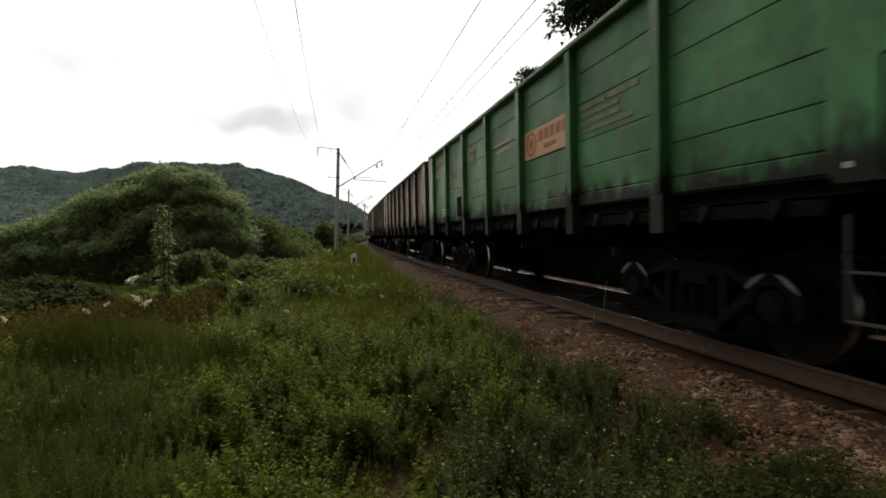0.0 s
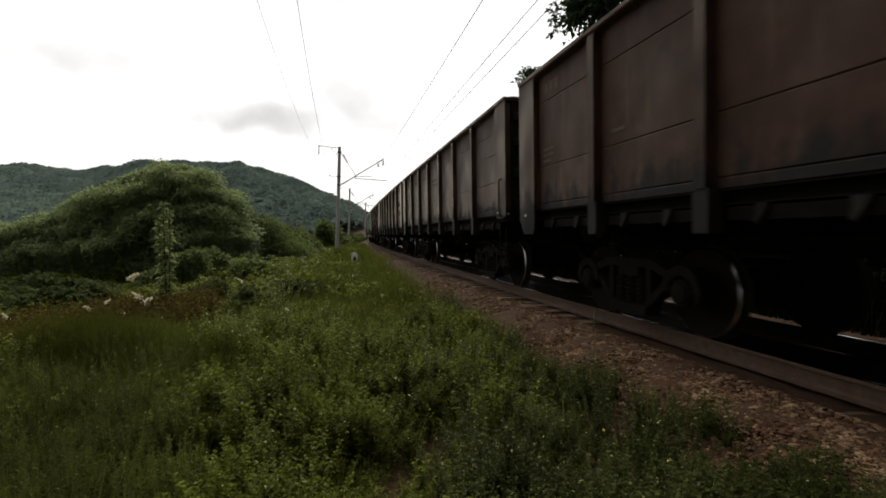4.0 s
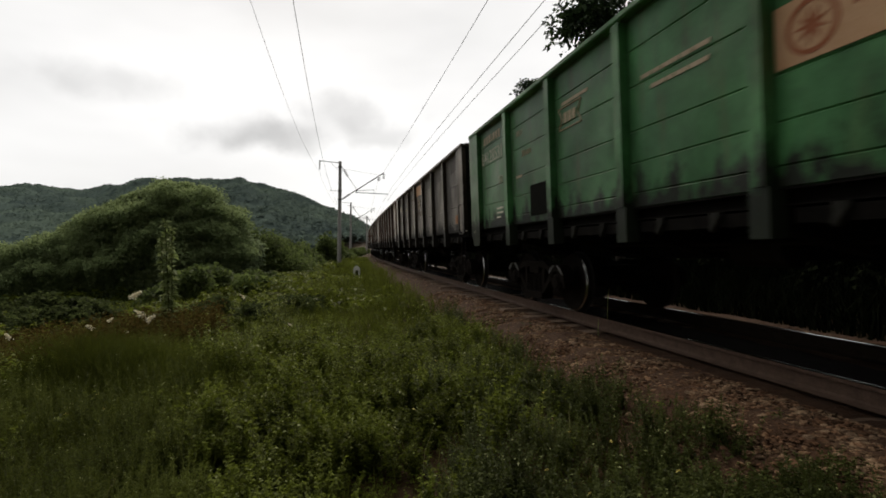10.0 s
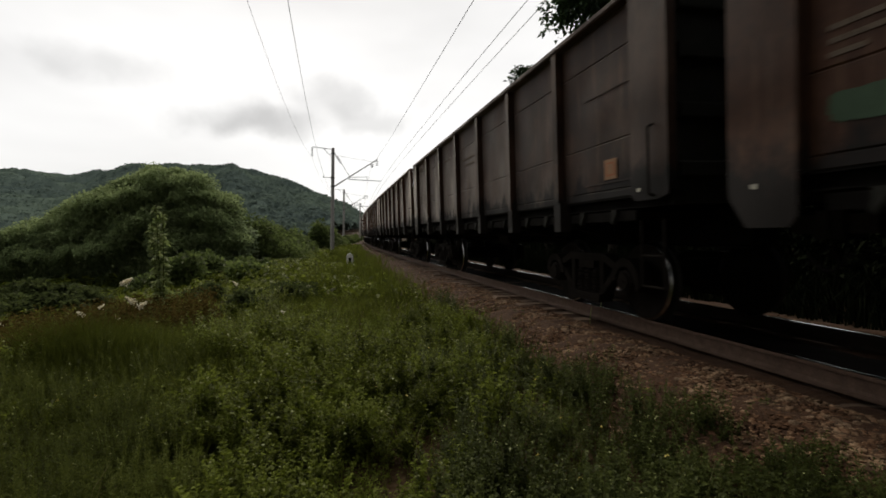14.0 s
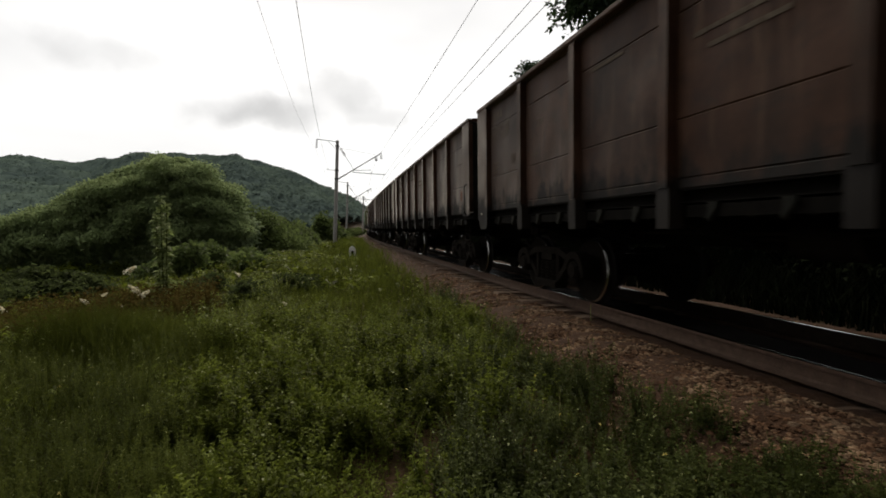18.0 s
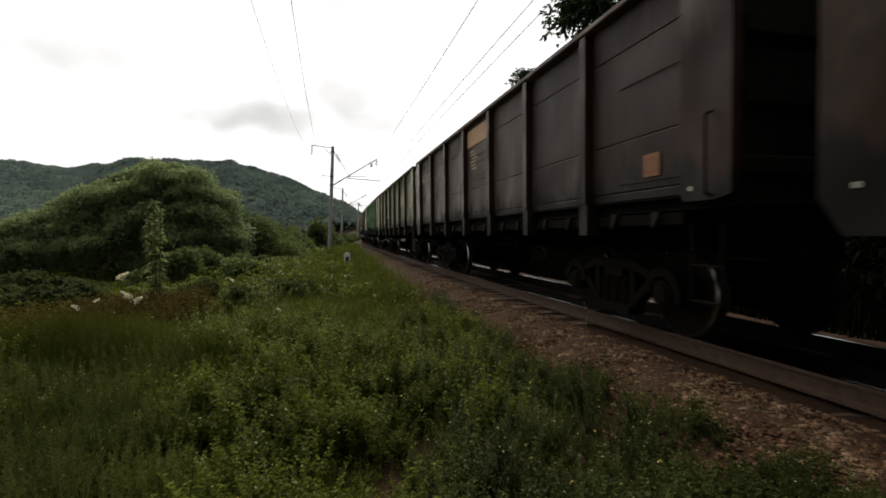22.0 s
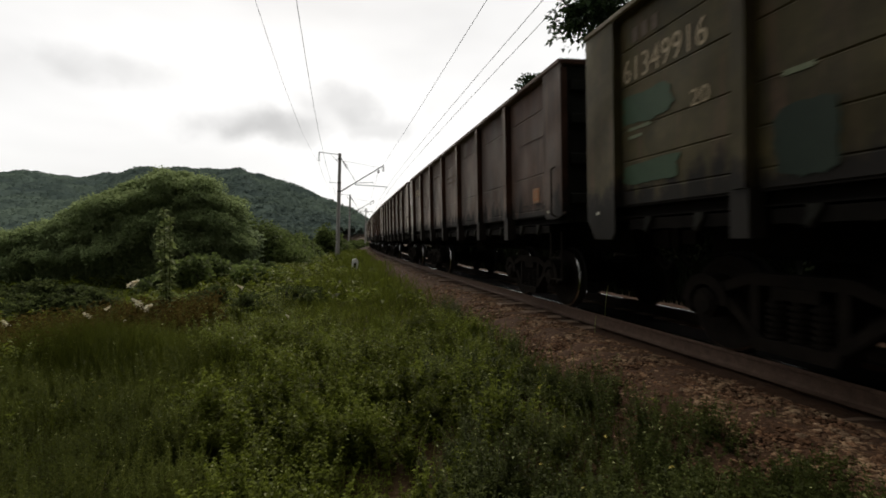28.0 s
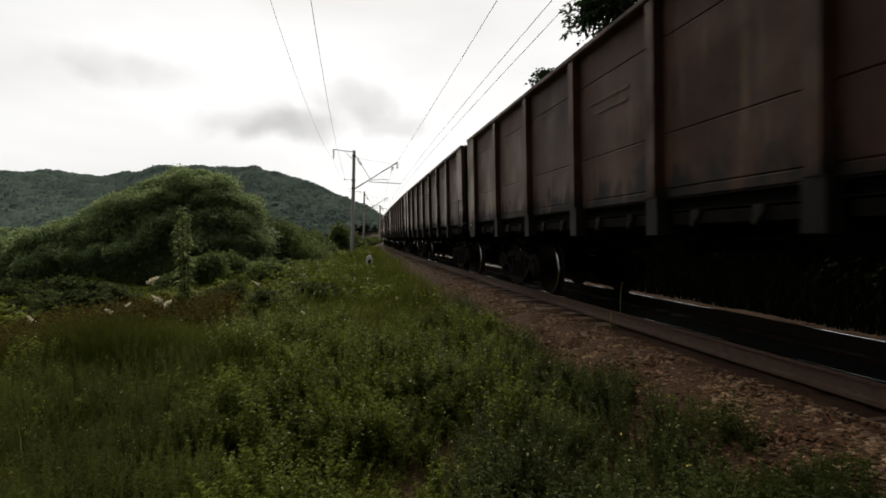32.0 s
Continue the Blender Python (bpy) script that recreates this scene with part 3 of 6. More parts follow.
def panel_maker(width, seams):
    def make(bm):
        edge = [1.40, *sorted(seams), 3.43]
        out = []
        for a, b in zip(edge[:-1], edge[1:]):
            out += [(SHEET - 0.011, a), (SHEET, a + 0.012), (SHEET, b - 0.012), (SHEET - 0.011, b)]
        outline = out + [(SHEET - 0.05, 3.43), (SHEET - 0.05, 1.40)]
        prism(bm, outline, -width / 2, width / 2)
    return make


def post_maker(bm):
    # hat-shaped pressing with a foot that reaches below the sill
    prism(bm, [(-0.095, SHEET - 0.03), (-0.072, SHEET - 0.03), (-0.066, SIDE), (0.066, SIDE), (0.072, SHEET - 0.03), (0.095, SHEET - 0.03), (0.095, SHEET - 0.045), (-0.095, SHEET - 0.045)], 1.42, 3.42, "z")
    prism(bm, [(-0.11, SHEET - 0.06), (-0.09, SIDE - 0.012), (0.09, SIDE - 0.012), (0.11, SHEET - 0.06)], LOW_Z, 1.419, "z")


def corner_maker(low, cut):
    # wide flat plate with cut lower corners
    def make(bm):
        e = PLATE / 2
        o = [(-e, low + 0.08), (-e + 0.06, low), (e - 0.16, low), (e, low + cut), (e, 3.43), (-e, 3.43)]
        prism(bm, o, SIDE - 0.025, SIDE - 0.004, "y")
        box(bm, -e, -e + 0.03, SIDE - 0.1, SIDE - 0.026, 1.42, 3.38)
        box(bm, e - 0.03, e, SIDE - 0.1, SIDE - 0.026, 1.42, 3.38)
    return make


def top_rail_maker(bm):
    prism(bm, [(SHEET - 0.06, 3.432), (SIDE - 0.002, 3.432), (SIDE + 0.012, 3.45), (SIDE + 0.012, 3.495), (SIDE - 0.01, TOP_Z), (SHEET - 0.06, TOP_Z)], -HALF, HALF)


def sill_maker(bm):
    prism(bm, [(SHEET - 0.12, 1.27), (SHEET - 0.02, 1.27), (SHEET - 0.02, 1.285), (SHEET - 0.1, 1.285), (SHEET - 0.1, 1.385), (SHEET + 0.005, 1.385), (SHEET + 0.005, 1.398), (SHEET - 0.12, 1.398)], -HALF + 0.05, HALF - 0.05)


def end_wall_maker(bm):
    box(bm, -0.03, 0.03, -SHEET + 0.02, SHEET - 0.02, 1.28, 3.43)


def end_rib_maker(bm):
    prism(bm, [(-0.02, -0.09), (0.06, -0.06), (0.06, 0.06), (-0.02, 0.09)], -SHEET + 0.06, SHEET - 0.06, "y")


def end_rail_maker(bm):
    box(bm, -0.07, 0.07, -SHEET - 0.0, SHEET + 0.0, 3.433, 3.51)
    bevelled(bm, 0.01)


def floor_maker(bm):
    box(bm, -HALF + 0.08, HALF - 0.08, -1.36, 1.36, 1.285, 1.31)


def centre_sill_maker(bm):
    prism(bm, [(-0.22, 0.80), (0.22, 0.80), (0.22, 0.82), (0.17, 0.84), (0.17, 1.27), (-0.17, 1.27), (-0.17, 0.84), (-0.22, 0.82)], -6.2, 6.2)


def cross_beam_maker(bm):
    prism(bm, [(-1.42, 1.27), (1.42, 1.27), (1.42, 1.10), (0.5, 0.86), (-0.5, 0.86), (-1.42, 1.10)], -0.07, 0.07)


def hatch_maker(bm):
    box(bm, -0.72, 0.72, 0.24, 1.40, 1.19, 1.22)
    for x in (-0.5, 0.0, 0.5):
        box(bm, x - 0.04, x + 0.04, 0.26, 1.43, 1.13, 1.189)
    box(bm, -0.7, 0.7, 1.401, 1.44, 1.14, 1.25)


def bracket_maker(bm):
    # hatch latch: a plate that narrows downwards
    prism(bm, [(-0.055, 1.268), (0.055, 1.268), (0.045, 1.20), (0.07, 1.13), (0.04, 1.10), (0.0, 1.16), (-0.045, 1.22)], SHEET - 0.05, SHEET + 0.012, "y")


def wheel_mesh():
    if "wheel" not in MESHES:
        bm = bmesh.new()
        out = [(0.10, 0.085), (0.14, 0.085), (0.17, 0.035), (0.36, 0.03), (0.40, 0.068), (0.457, 0.068), (0.476, 0.054), (0.479, -0.02), (0.486, -0.034), (0.503, -0.044), (0.500, -0.058), (0.488, -0.064), (0.40, -0.064), (0.37, -0.01), (0.17, -0.01), (0.14, -0.10), (0.10, -0.10), (0.10, 0.085)]
        lathe(bm, out, 40)
        finish(bm)
        me = mesh_of("wheel", bm, M_CAST)
        me.materials.append(M_TREAD)
        me.materials.append(M_WORN)
        for p in me.polygons:
            r = math.hypot(p.center.x, p.center.z)
            if r > 0.462:
                p.material_index = 1 if p.center.y > 0.054 else 2
            p.use_smooth = r < 0.45
        MESHES["wheel"] = me
    return MESHES["wheel"]


def axle_maker(bm):
    for a, b, r in ((-1.08, -0.86, 0.065), (-0.86, -0.60, 0.095), (-0.60, 0.60, 0.083), (0.60, 0.86, 0.095), (0.86, 1.08, 0.065)):
        rod(bm, (0, a, 0), (0, b, 0), r, n=14)


def side_frame_maker(bm):
    """A cast truss: top chord, sloping ends over the axle boxes, pockets and a deep middle."""
    y0, y1 = -0.075, 0.075
    prism(bm, [(-0.80, 0.66), (-0.45, 0.80), (0.45, 0.80), (0.80, 0.66), (0.80, 0.57), (0.42, 0.70), (-0.42, 0.70), (-0.80, 0.57)], y0, y1, "y")
    for d in (-1, 1):
        arch = []
        c = 0.925 * d
        for i in range(11):
            a = math.pi * i / 10
            arch.append((c + 0.29 * math.cos(a), 0.475 + 0.29 * math.sin(a)))
        for i in range(11):
            a = math.pi * (10 - i) / 10
            arch.append((c + 0.185 * math.cos(a), 0.475 + 0.185 * math.sin(a)))
        prism(bm, arch, y0 - 0.02, y1 + 0.02, "y")
        prism(bm, [(d * 0.74, 0.475), (d * 0.66, 0.475), (d * 0.30, 0.17), (d * 0.30, 0.27), (d * 0.62, 0.56)], y0, y1, "y")
        prism(bm, [(d * 1.11, 0.475), (d * 1.19, 0.475), (d * 1.19, 0.42), (d * 1.11, 0.36)], y0, y1, "y")
        prism(bm, [(d * 0.33, 0.24), (d * 0.42, 0.30), (d * 0.42, 0.72), (d * 0.33, 0.72)], y0 + 0.01, y1 - 0.01, "y")
    prism(bm, [(-0.36, 0.15), (0.36, 0.15), (0.40, 0.26), (-0.40, 0.26)], y0 - 0.03, y1 + 0.03, "y")


def highlight_arc_maker(bm):
    """Two pale crescents that stand for highlights on the rubbed casting over an axle box."""
    for a0, a1 in ((28, 78), (102, 152)):
        turn_ = [math.radians(a0 + (a1 - a0) * i / 8) for i in range(9)]
        wide_ = [0.010 + 0.030 * math.sin(math.pi * i / 8) for i in range(9)]
        prism(bm, [(0.285 * math.cos(a), 0.285 * math.sin(a)) for a in turn_] + [((0.285 - w) * math.cos(a), (0.285 - w) * math.sin(a)) for a, w in zip(turn_[::-1], wide_)], 0.098, 0.106, "y")


def axle_box_maker(bm):
    rod(bm, (0, -0.1, 0), (0, 0.09, 0), 0.145, n=18)
    rod(bm, (0, 0.09, 0), (0, 0.12, 0), 0.115, 0.105, n=18)
    rod(bm, (0, 0.12, 0), (0, 0.128, 0), 0.03, n=6)


def spring_maker(bm):
    for x in (-0.2, 0.0, 0.2):
        for i in range(6):
            z = 0.27 + 0.052 * i
            rod(bm, (x, 0, z), (x, 0, z + 0.03), 0.088, n=12)
        rod(bm, (x, 0, 0.262), (x, 0, 0.6), 0.06, n=8)


def bolster_maker(bm):
    prism(bm, [(-1.12, 0.59), (-0.3, 0.48), (0.3, 0.48), (1.12, 0.59), (1.12, 0.695), (-1.12, 0.695)], -0.2, 0.2)
    rod(bm, (0, 0, 0.696), (0, 0, 0.80 - RAIL_Z), 0.2, n=16)


def coupler_maker(bm):
    box(bm, 0, 0.30, -0.075, 0.075, 0.95, 1.13)
    prism(bm, [(0.25, -0.12), (0.34, -0.20), (0.44, -0.20), (0.46, -0.05), (0.40, 0.02), (0.46, 0.10), (0.46, 0.20), (0.36, 0.19), (0.25, 0.12)], 0.90, 1.17, "z")


def tube(bm, pts, r, n=7):
    """One unbroken pipe through the points."""
    rings = []
    for i, p in enumerate(pts):
        d = Vector(pts[min(i + 1, len(pts) - 1)]) - Vector(pts[max(i - 1, 0)])
        q = d.to_track_quat("Z", "Y")
        rings.append([bm.verts.new(Vector(p) + q @ Vector((r * math.cos(2 * math.pi * j / n), r * math.sin(2 * math.pi * j / n), 0))) for j in range(n)])
    for a, b in zip(rings[:-1], rings[1:]):
        for j in range(n):
            bm.faces.new((a[j], a[(j + 1) % n], b[(j + 1) % n], b[j]))
    bm.faces.new(rings[0][::-1])
    bm.faces.new(rings[-1])


def hose_maker(bm):
    tube(bm, [(0.05 + 0.38 * t, 0.32, 0.92 - 0.30 * math.sin(math.pi * (0.15 + 0.7 * t))) for t in np.linspace(0, 1, 9)], 0.022)


def stirrup_maker(bm):
    for x in (-0.17, 0.17):
        rod(bm, (x, 0, 0.46), (x, 0, 1.14), 0.015, n=6)
    for z in (0.47, 0.78):
        box(bm, -0.17, 0.17, -0.02, 0.02, z - 0.008, z + 0.008)


def grab_maker(bm):
    rod(bm, (0, 0, 1.36), (0, 0.06, 1.39), 0.012, n=6)
    rod(bm, (0, 0.06, 1.39), (0, 0.06, 2.02), 0.012, n=6)
    rod(bm, (0, 0.06, 2.02), (0, 0, 2.05), 0.012, n=6)


def cylinder_maker(bm):
    rod(bm, (-0.3, 0.55, 0.92), (0.3, 0.55, 0.92), 0.17, n=18)
    rod(bm, (0.3, 0.55, 0.92), (0.36, 0.55, 0.92), 0.12, n=18)
    rod(bm, (0.36, 0.55, 0.92), (1.3, 0.45, 0.92), 0.025, n=6)
    rod(bm, (-3.2, 0.75, 0.98), (3.2, 0.75, 0.98), 0.02, n=6)


def tank_maker(bm):
    rod(bm, (-2.2, -0.6, 0.95), (-1.3, -0.6, 0.95), 0.18, n=18)


def letters(text, width, height, material):
    """The words as a flat mesh, stretched to width and height, its lower left corner at the origin."""
    k = ("text", text, round(width, 2), round(height, 2), material.name)
    if k not in MESHES:
        cu = bpy.data.curves.new("lettering", "FONT")
        cu.body = text
        cu.extrude, cu.offset = 0.002, -0.008
        cu.resolution_u = 3
        ob = bpy.data.objects.new("lettering", cu)
        scene.collection.objects.link(ob)
        dg = bpy.context.evaluated_depsgraph_get()
        me = bpy.data.meshes.new_from_object(ob.evaluated_get(dg))
        bpy.data.objects.remove(ob)
        co = np.zeros(len(me.vertices) * 3)
        me.vertices.foreach_get("co", co)
        co = co.reshape(-1, 3)
        lo, hi = co.min(0), co.max(0)
        co[:, 0] = (co[:, 0] - lo[0]) / (hi[0] - lo[0]) * width
        co[:, 1] = (co[:, 1] - lo[1]) / (hi[1] - lo[1]) * height
        me.vertices.foreach_set("co", co.ravel())
        me.materials.clear()
        me.materials.append(material)
        me.name = "lettering"
        MESHES[k] = me
    return MESHES[k]


def bars_mesh(words, height, material):
    """Plain bars for a line of writing: widths of its words."""
    k = ("bars", words, round(height, 3), material.name)
    if k not in MESHES:
        bm, x = bmesh.new(), 0.0
        for w in words:
            box(bm, x, x + w, 0, height, -0.002, 0.002)
            x += w + height * 0.45
        MESHES[k] = mesh_of("writing_line", bm, material)
    return MESHES[k]


def ring_logo_mesh(material):
    if "logo" not in MESHES:
        bm = bmesh.new()
        lathe(bm, [(0.155, -0.002), (0.19, -0.002), (0.19, 0.003), (0.155, 0.003), (0.155, -0.002)], 24, "z")
        MESHES["logo"] = mesh_of("emblem_ring", finish(bm), material)
        bm = bmesh.new()
        prism(bm, [((0.045, 0.135)[i % 2] * math.cos(i * math.pi / 9), (0.045, 0.135)[i % 2] * math.sin(i * math.pi / 9)) for i in range(18)], -0.002, 0.003, "z")
        MESHES["star"] = mesh_of("emblem_star", finish(bm), material)
    return MESHES["logo"], MESHES["star"]


def on_side(x, z, y=SHEET + 0.006):
    """Pose of flat markings on the side that the viewer sees, their left end at x."""
    return pose(x, y, z, 90, 0, 180)


def plate_mesh(w, h, t, material):
    k = ("plate", round(w, 2), round(h, 2), t, material.name)
    if k not in MESHES:
        bm = bmesh.new()
        box(bm, 0, w, 0, h, -t, t)
        MESHES[k] = mesh_of("plate", bevelled(bm, t * 0.4), material)
    return MESHES[k]


def border_mesh(sz, material):
    """The painted frame inside a square placard."""
    k = ("border", round(sz, 2), material.name)
    if k not in MESHES:
        bm, a, b, t = bmesh.new(), sz * 0.16, sz * 0.84, sz * 0.06
        for x0, x1, y0, y1 in ((a, b, a, a + t), (a, b, b - t - sz * 0.05, b - sz * 0.05), (a, a + t, a + t, b - t - sz * 0.05), (b - t, b, a + t, b - t - sz * 0.05)):
            box(bm, x0, x1, y0, y1, -0.002, 0.002)
        MESHES[k] = mesh_of("inner_border", finish(bm), material)
    return MESHES[k]


def end_door_maker(bm):
    """Raised frame and hinges of the small door in the last bay."""
    x0 = BAYS[-1][1] + 0.10
    for z in (1.58, 2.62):
        box(bm, x0, x0 + 0.95, SHEET - 0.004, SHEET + 0.010, z, z + 0.018)
    box(bm, x0, x0 + 0.018, SHEET - 0.002, SHEET + 0.009, 1.599, 2.619)
    for z in (1.75, 2.40):
        box(bm, x0 - 0.07, x0 - 0.001, SHEET - 0.002, SHEET + 0.022, z, z + 0.10)


def patch_mesh(w, h, material):
    """A ragged painted patch."""
    k = ("patch", round(w, 2), round(h, 2), material.name)
    if k not in MESHES:
        rng = np.random.default_rng(int(w * 100 + h * 1000))
        n, pts = 34, []
        wave = rng.normal(size=4) * 0.03
        for i in range(n):
            a = 2 * math.pi * i / n
            c, d = math.cos(a), math.sin(a)
            q = (abs(c) ** 8 + abs(d) ** 8) ** (-1 / 8)
            q *= 1 + sum(wv * math.sin((j + 2) * a + 2 * j) for j, wv in enumerate(wave)) + rng.normal() * 0.045
            pts.append((w / 2 + w / 2 * c * q, h / 2 + h / 2 * d * q))
        bm = bmesh.new()
        prism(bm, pts, -0.002, 0.002, "z")
        MESHES[k] = mesh_of("patch", finish(bm), material)
    return MESHES[k]


def build_wagon(k, coat, number="", ink=None, banner=None, placard=None, extra=()):
    P, ink = PAINTS[coat], ink or M_DIM
    words = {"green": "bright green", "teal": "rust-streaked blue-green", "olive": "faded olive green", "khaki": "rust-stained khaki", "drab": "dirty olive-brown",
             "brown": "grimy red-brown", "rust": "rusty light brown", "umber": "dark brown", "plum": "dark purple-brown", "slate": "dark grey-brown"}[coat]
    w = tagged(new("freight_wagon"), words + " open-top steel freight wagon rolling on the rails", "freight wagon", "wagons of the train")
    w.empty_display_size = 0.5
    seams = SEAMS if coat in ("green", "teal", "olive", "khaki") else PLAIN_SEAMS
    I = Matrix.Identity(4)
    flip = pose(0, 0, 0, 0, 0, 180)
    for sd in (I, flip):
        for a, b in BAYS:
            wd = a - b
            piece("side_panel", shared("side_panel_%d_%d" % (round(wd * 100), len(seams)), panel_maker(wd, seams), P), w, sd @ pose((a + b) / 2, 0, 0))
        for x in POSTS:
            piece("side_post", shared("side_post", post_maker, P), w, sd @ pose(x, 0, 0))
        for x in (HALF - PLATE / 2, -HALF + PLATE / 2):
            piece("corner_plate", shared("corner_plate" if x > 0 else "short_corner_plate", corner_maker(LOW_Z, 0.24) if x > 0 else corner_maker(1.33, 0.04), P), w, sd @ pose(x, 0, 0) @ (I if x > 0 else Matrix.Diagonal((-1, 1, 1, 1))))
        piece("top_rail", shared("top_rail", top_rail_maker, P), w, sd)
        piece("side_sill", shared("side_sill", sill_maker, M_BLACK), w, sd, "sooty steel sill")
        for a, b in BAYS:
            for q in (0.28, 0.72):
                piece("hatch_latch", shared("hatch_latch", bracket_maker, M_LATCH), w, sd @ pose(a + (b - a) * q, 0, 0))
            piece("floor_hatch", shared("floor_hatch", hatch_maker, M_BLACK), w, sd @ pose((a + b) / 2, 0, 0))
    if seams is PLAIN_SEAMS:
        piece("end_door_frame", shared("end_door", end_door_maker, P), w)
    for e in (I, flip):
        wall = piece("end_wall", shared("end_wall", end_wall_maker, M_SOOT_SHADE), w, e @ pose(HALF - 0.10, 0, 0))
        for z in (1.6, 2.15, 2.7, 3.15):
            piece("rib", shared("end_rib", end_rib_maker, M_SOOT_SHADE), wall, pose(0.03, 0, z))
        piece("end_rail", shared("end_rail", end_rail_maker, P), w, e @ pose(HALF - 0.09, 0, 0))
        piece("coupler", shared("coupler", coupler_maker, M_CAST), w, e @ pose(HALF - 0.06, 0, 0), "cast steel coupler")
        piece("brake_hose", shared("brake_hose", hose_maker, M_BLACK), w, e @ pose(HALF - 0.06, 0, 0), "black rubber hose")
        piece("step_ladder", shared("step_ladder", stirrup_maker, M_GALV if seams is SEAMS else M_CAST), w, e @ pose(-HALF + 0.30, SIDE - 0.06, 0), "steel foot stirrup")
        piece("grab_handle", shared("grab_handle", grab_maker, M_CAST), w, e @ pose(-HALF + 0.2, SIDE - 0.004, 0), "steel grab handle")
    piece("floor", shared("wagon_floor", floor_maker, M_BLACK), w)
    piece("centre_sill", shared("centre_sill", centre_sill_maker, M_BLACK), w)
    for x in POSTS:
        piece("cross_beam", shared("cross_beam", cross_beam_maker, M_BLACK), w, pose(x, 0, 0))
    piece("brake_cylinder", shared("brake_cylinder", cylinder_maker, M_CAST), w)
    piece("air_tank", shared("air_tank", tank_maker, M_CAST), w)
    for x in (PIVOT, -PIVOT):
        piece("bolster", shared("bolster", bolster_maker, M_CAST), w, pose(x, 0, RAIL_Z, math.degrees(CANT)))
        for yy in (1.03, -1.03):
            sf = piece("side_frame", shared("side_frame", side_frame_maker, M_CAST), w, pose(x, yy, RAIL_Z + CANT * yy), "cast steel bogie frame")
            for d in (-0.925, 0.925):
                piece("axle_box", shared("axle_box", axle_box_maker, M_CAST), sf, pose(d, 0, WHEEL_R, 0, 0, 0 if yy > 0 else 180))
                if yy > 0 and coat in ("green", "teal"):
                    piece("rubbed_edge", shared("rubbed_edge", highlight_arc_maker, M_HIGHLIGHT), sf, pose(d, 0, WHEEL_R), "rubbed steel edge, its highlight put in as a pale crescent")
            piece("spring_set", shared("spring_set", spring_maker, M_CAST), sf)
    for x in AXLES:
        ws = piece("wheelset", shared("axle", axle_maker, M_CAST), w, pose(x, 0, WHEEL_R + RAIL_Z), "steel axle with two wheels")
        WHEELSETS.append((ws, x))
        piece("wheel", wheel_mesh(), ws, pose(0, 0.765, 0))
        piece("wheel", wheel_mesh(), ws, pose(0, -0.765, 0, 0, 0, 180))
    # painted markings on the side towards the viewer
    a0, b0 = BAYS[0]
    if number:
        piece("wagon_number", letters(number, 1.20 * len(number) / 8, 0.25, ink), w, on_side(a0 - 0.06, 2.72))
        piece("code_number", letters("20", 0.22, 0.15, ink), w, on_side(a0 - 1.06, 2.22))
    piece("owner_marking", bars_mesh((0.09, 0.09, 0.09, 0.03, 0.09, 0.09, 0.09) if coat == "green" else (0.09, 0.09, 0.09), 0.15, M_TAN if coat in ("green", "olive") else M_DIM), w, on_side(a0 - 0.22, 3.12), "faded writing")
    for i, ws_ in enumerate(((0.2, 0.24), (0.14, 0.1, 0.2), (0.3,))):
        piece("small_writing", bars_mesh(tuple(v * 0.75 for v in ws_), 0.034, ink if coat == "green" else M_FADE if seams is SEAMS else M_DIM), w, on_side(a0 - (0.88 if coat == "green" else 0.14), (1.74 if coat == "green" else 2.28) - 0.085 * i), "faded writing")
    ink = M_TAN if coat == "green" else M_FADE if seams is SEAMS else M_FAINT
    for i, (x, z, ws_) in enumerate(((POSTS[1] - 0.3, 2.95, (0.3, 0.2, 0.16)),
                                     (POSTS[2] - 0.3, 2.72, (0.16, 0.12, 0.25, 0.14, 0.2)), (POSTS[2] - 0.45, 2.58, (0.22, 0.1, 0.16, 0.24)), (POSTS[0] - 0.30, 2.19, (0.24,)))):
        piece("small_writing", bars_mesh(ws_, 0.042, ink), w, on_side(x, z), "faded writing")
    if coat in ("green", "teal"):
        for i, ws_ in enumerate(((0.34, 0.22, 0.42, 0.16), (0.3, 0.5), (0.2, 0.34, 0.3), (0.16, 0.12, 0.42, 0.3))):
            piece("faded_writing", bars_mesh(ws_, 0.065 - 0.01 * (i > 0), M_DIM if coat == "teal" else M_FADE), w, on_side(POSTS[4] - 0.16 - 0.05 * (i % 2), 2.60 - 0.10 * i), "faded rows of writing")
    if k in (0, 6, 15):
        bm = bmesh.new()
        for (xa, za), (xb, zb) in (((0, 0), (0.09, 0.15)), ((0.09, 0.15), (0, 0.3)), ((0, 0.3), (0.62, 0.3)), ((0.62, 0.3), (0.53, 0.15)), ((0.53, 0.15), (0.62, 0)), ((0.62, 0), (0, 0))):
            rod(bm, (xa, za, 0), (xb, zb, 0), 0.011, n=4)
        for j in range(3):
            box(bm, 0.15 + 0.12 * j, 0.23 + 0.12 * j, 0.08, 0.22, -0.003, 0.003)
        part("company_mark", finish(bm), M_TAN, w, "tan outlined company mark").matrix_basis = on_side(POSTS[1] - 0.2, 2.62)
    if k in (1, 19):
        for i, ws_ in enumerate(((0.10, 0.16, 0.12), (0.14, 0.12, 0.20), (0.22, 0.10), (0.12, 0.18, 0.10), (0.08, 0.20, 0.16), (0.2, 0.12))):
            piece("writing_line", bars_mesh(ws_, 0.06, M_OCHRE), w, on_side(POSTS[2] - 0.30 - 0.06 * (i % 2), (2.96 if i < 3 else 2.60) - 0.095 * i), "faded ochre writing")
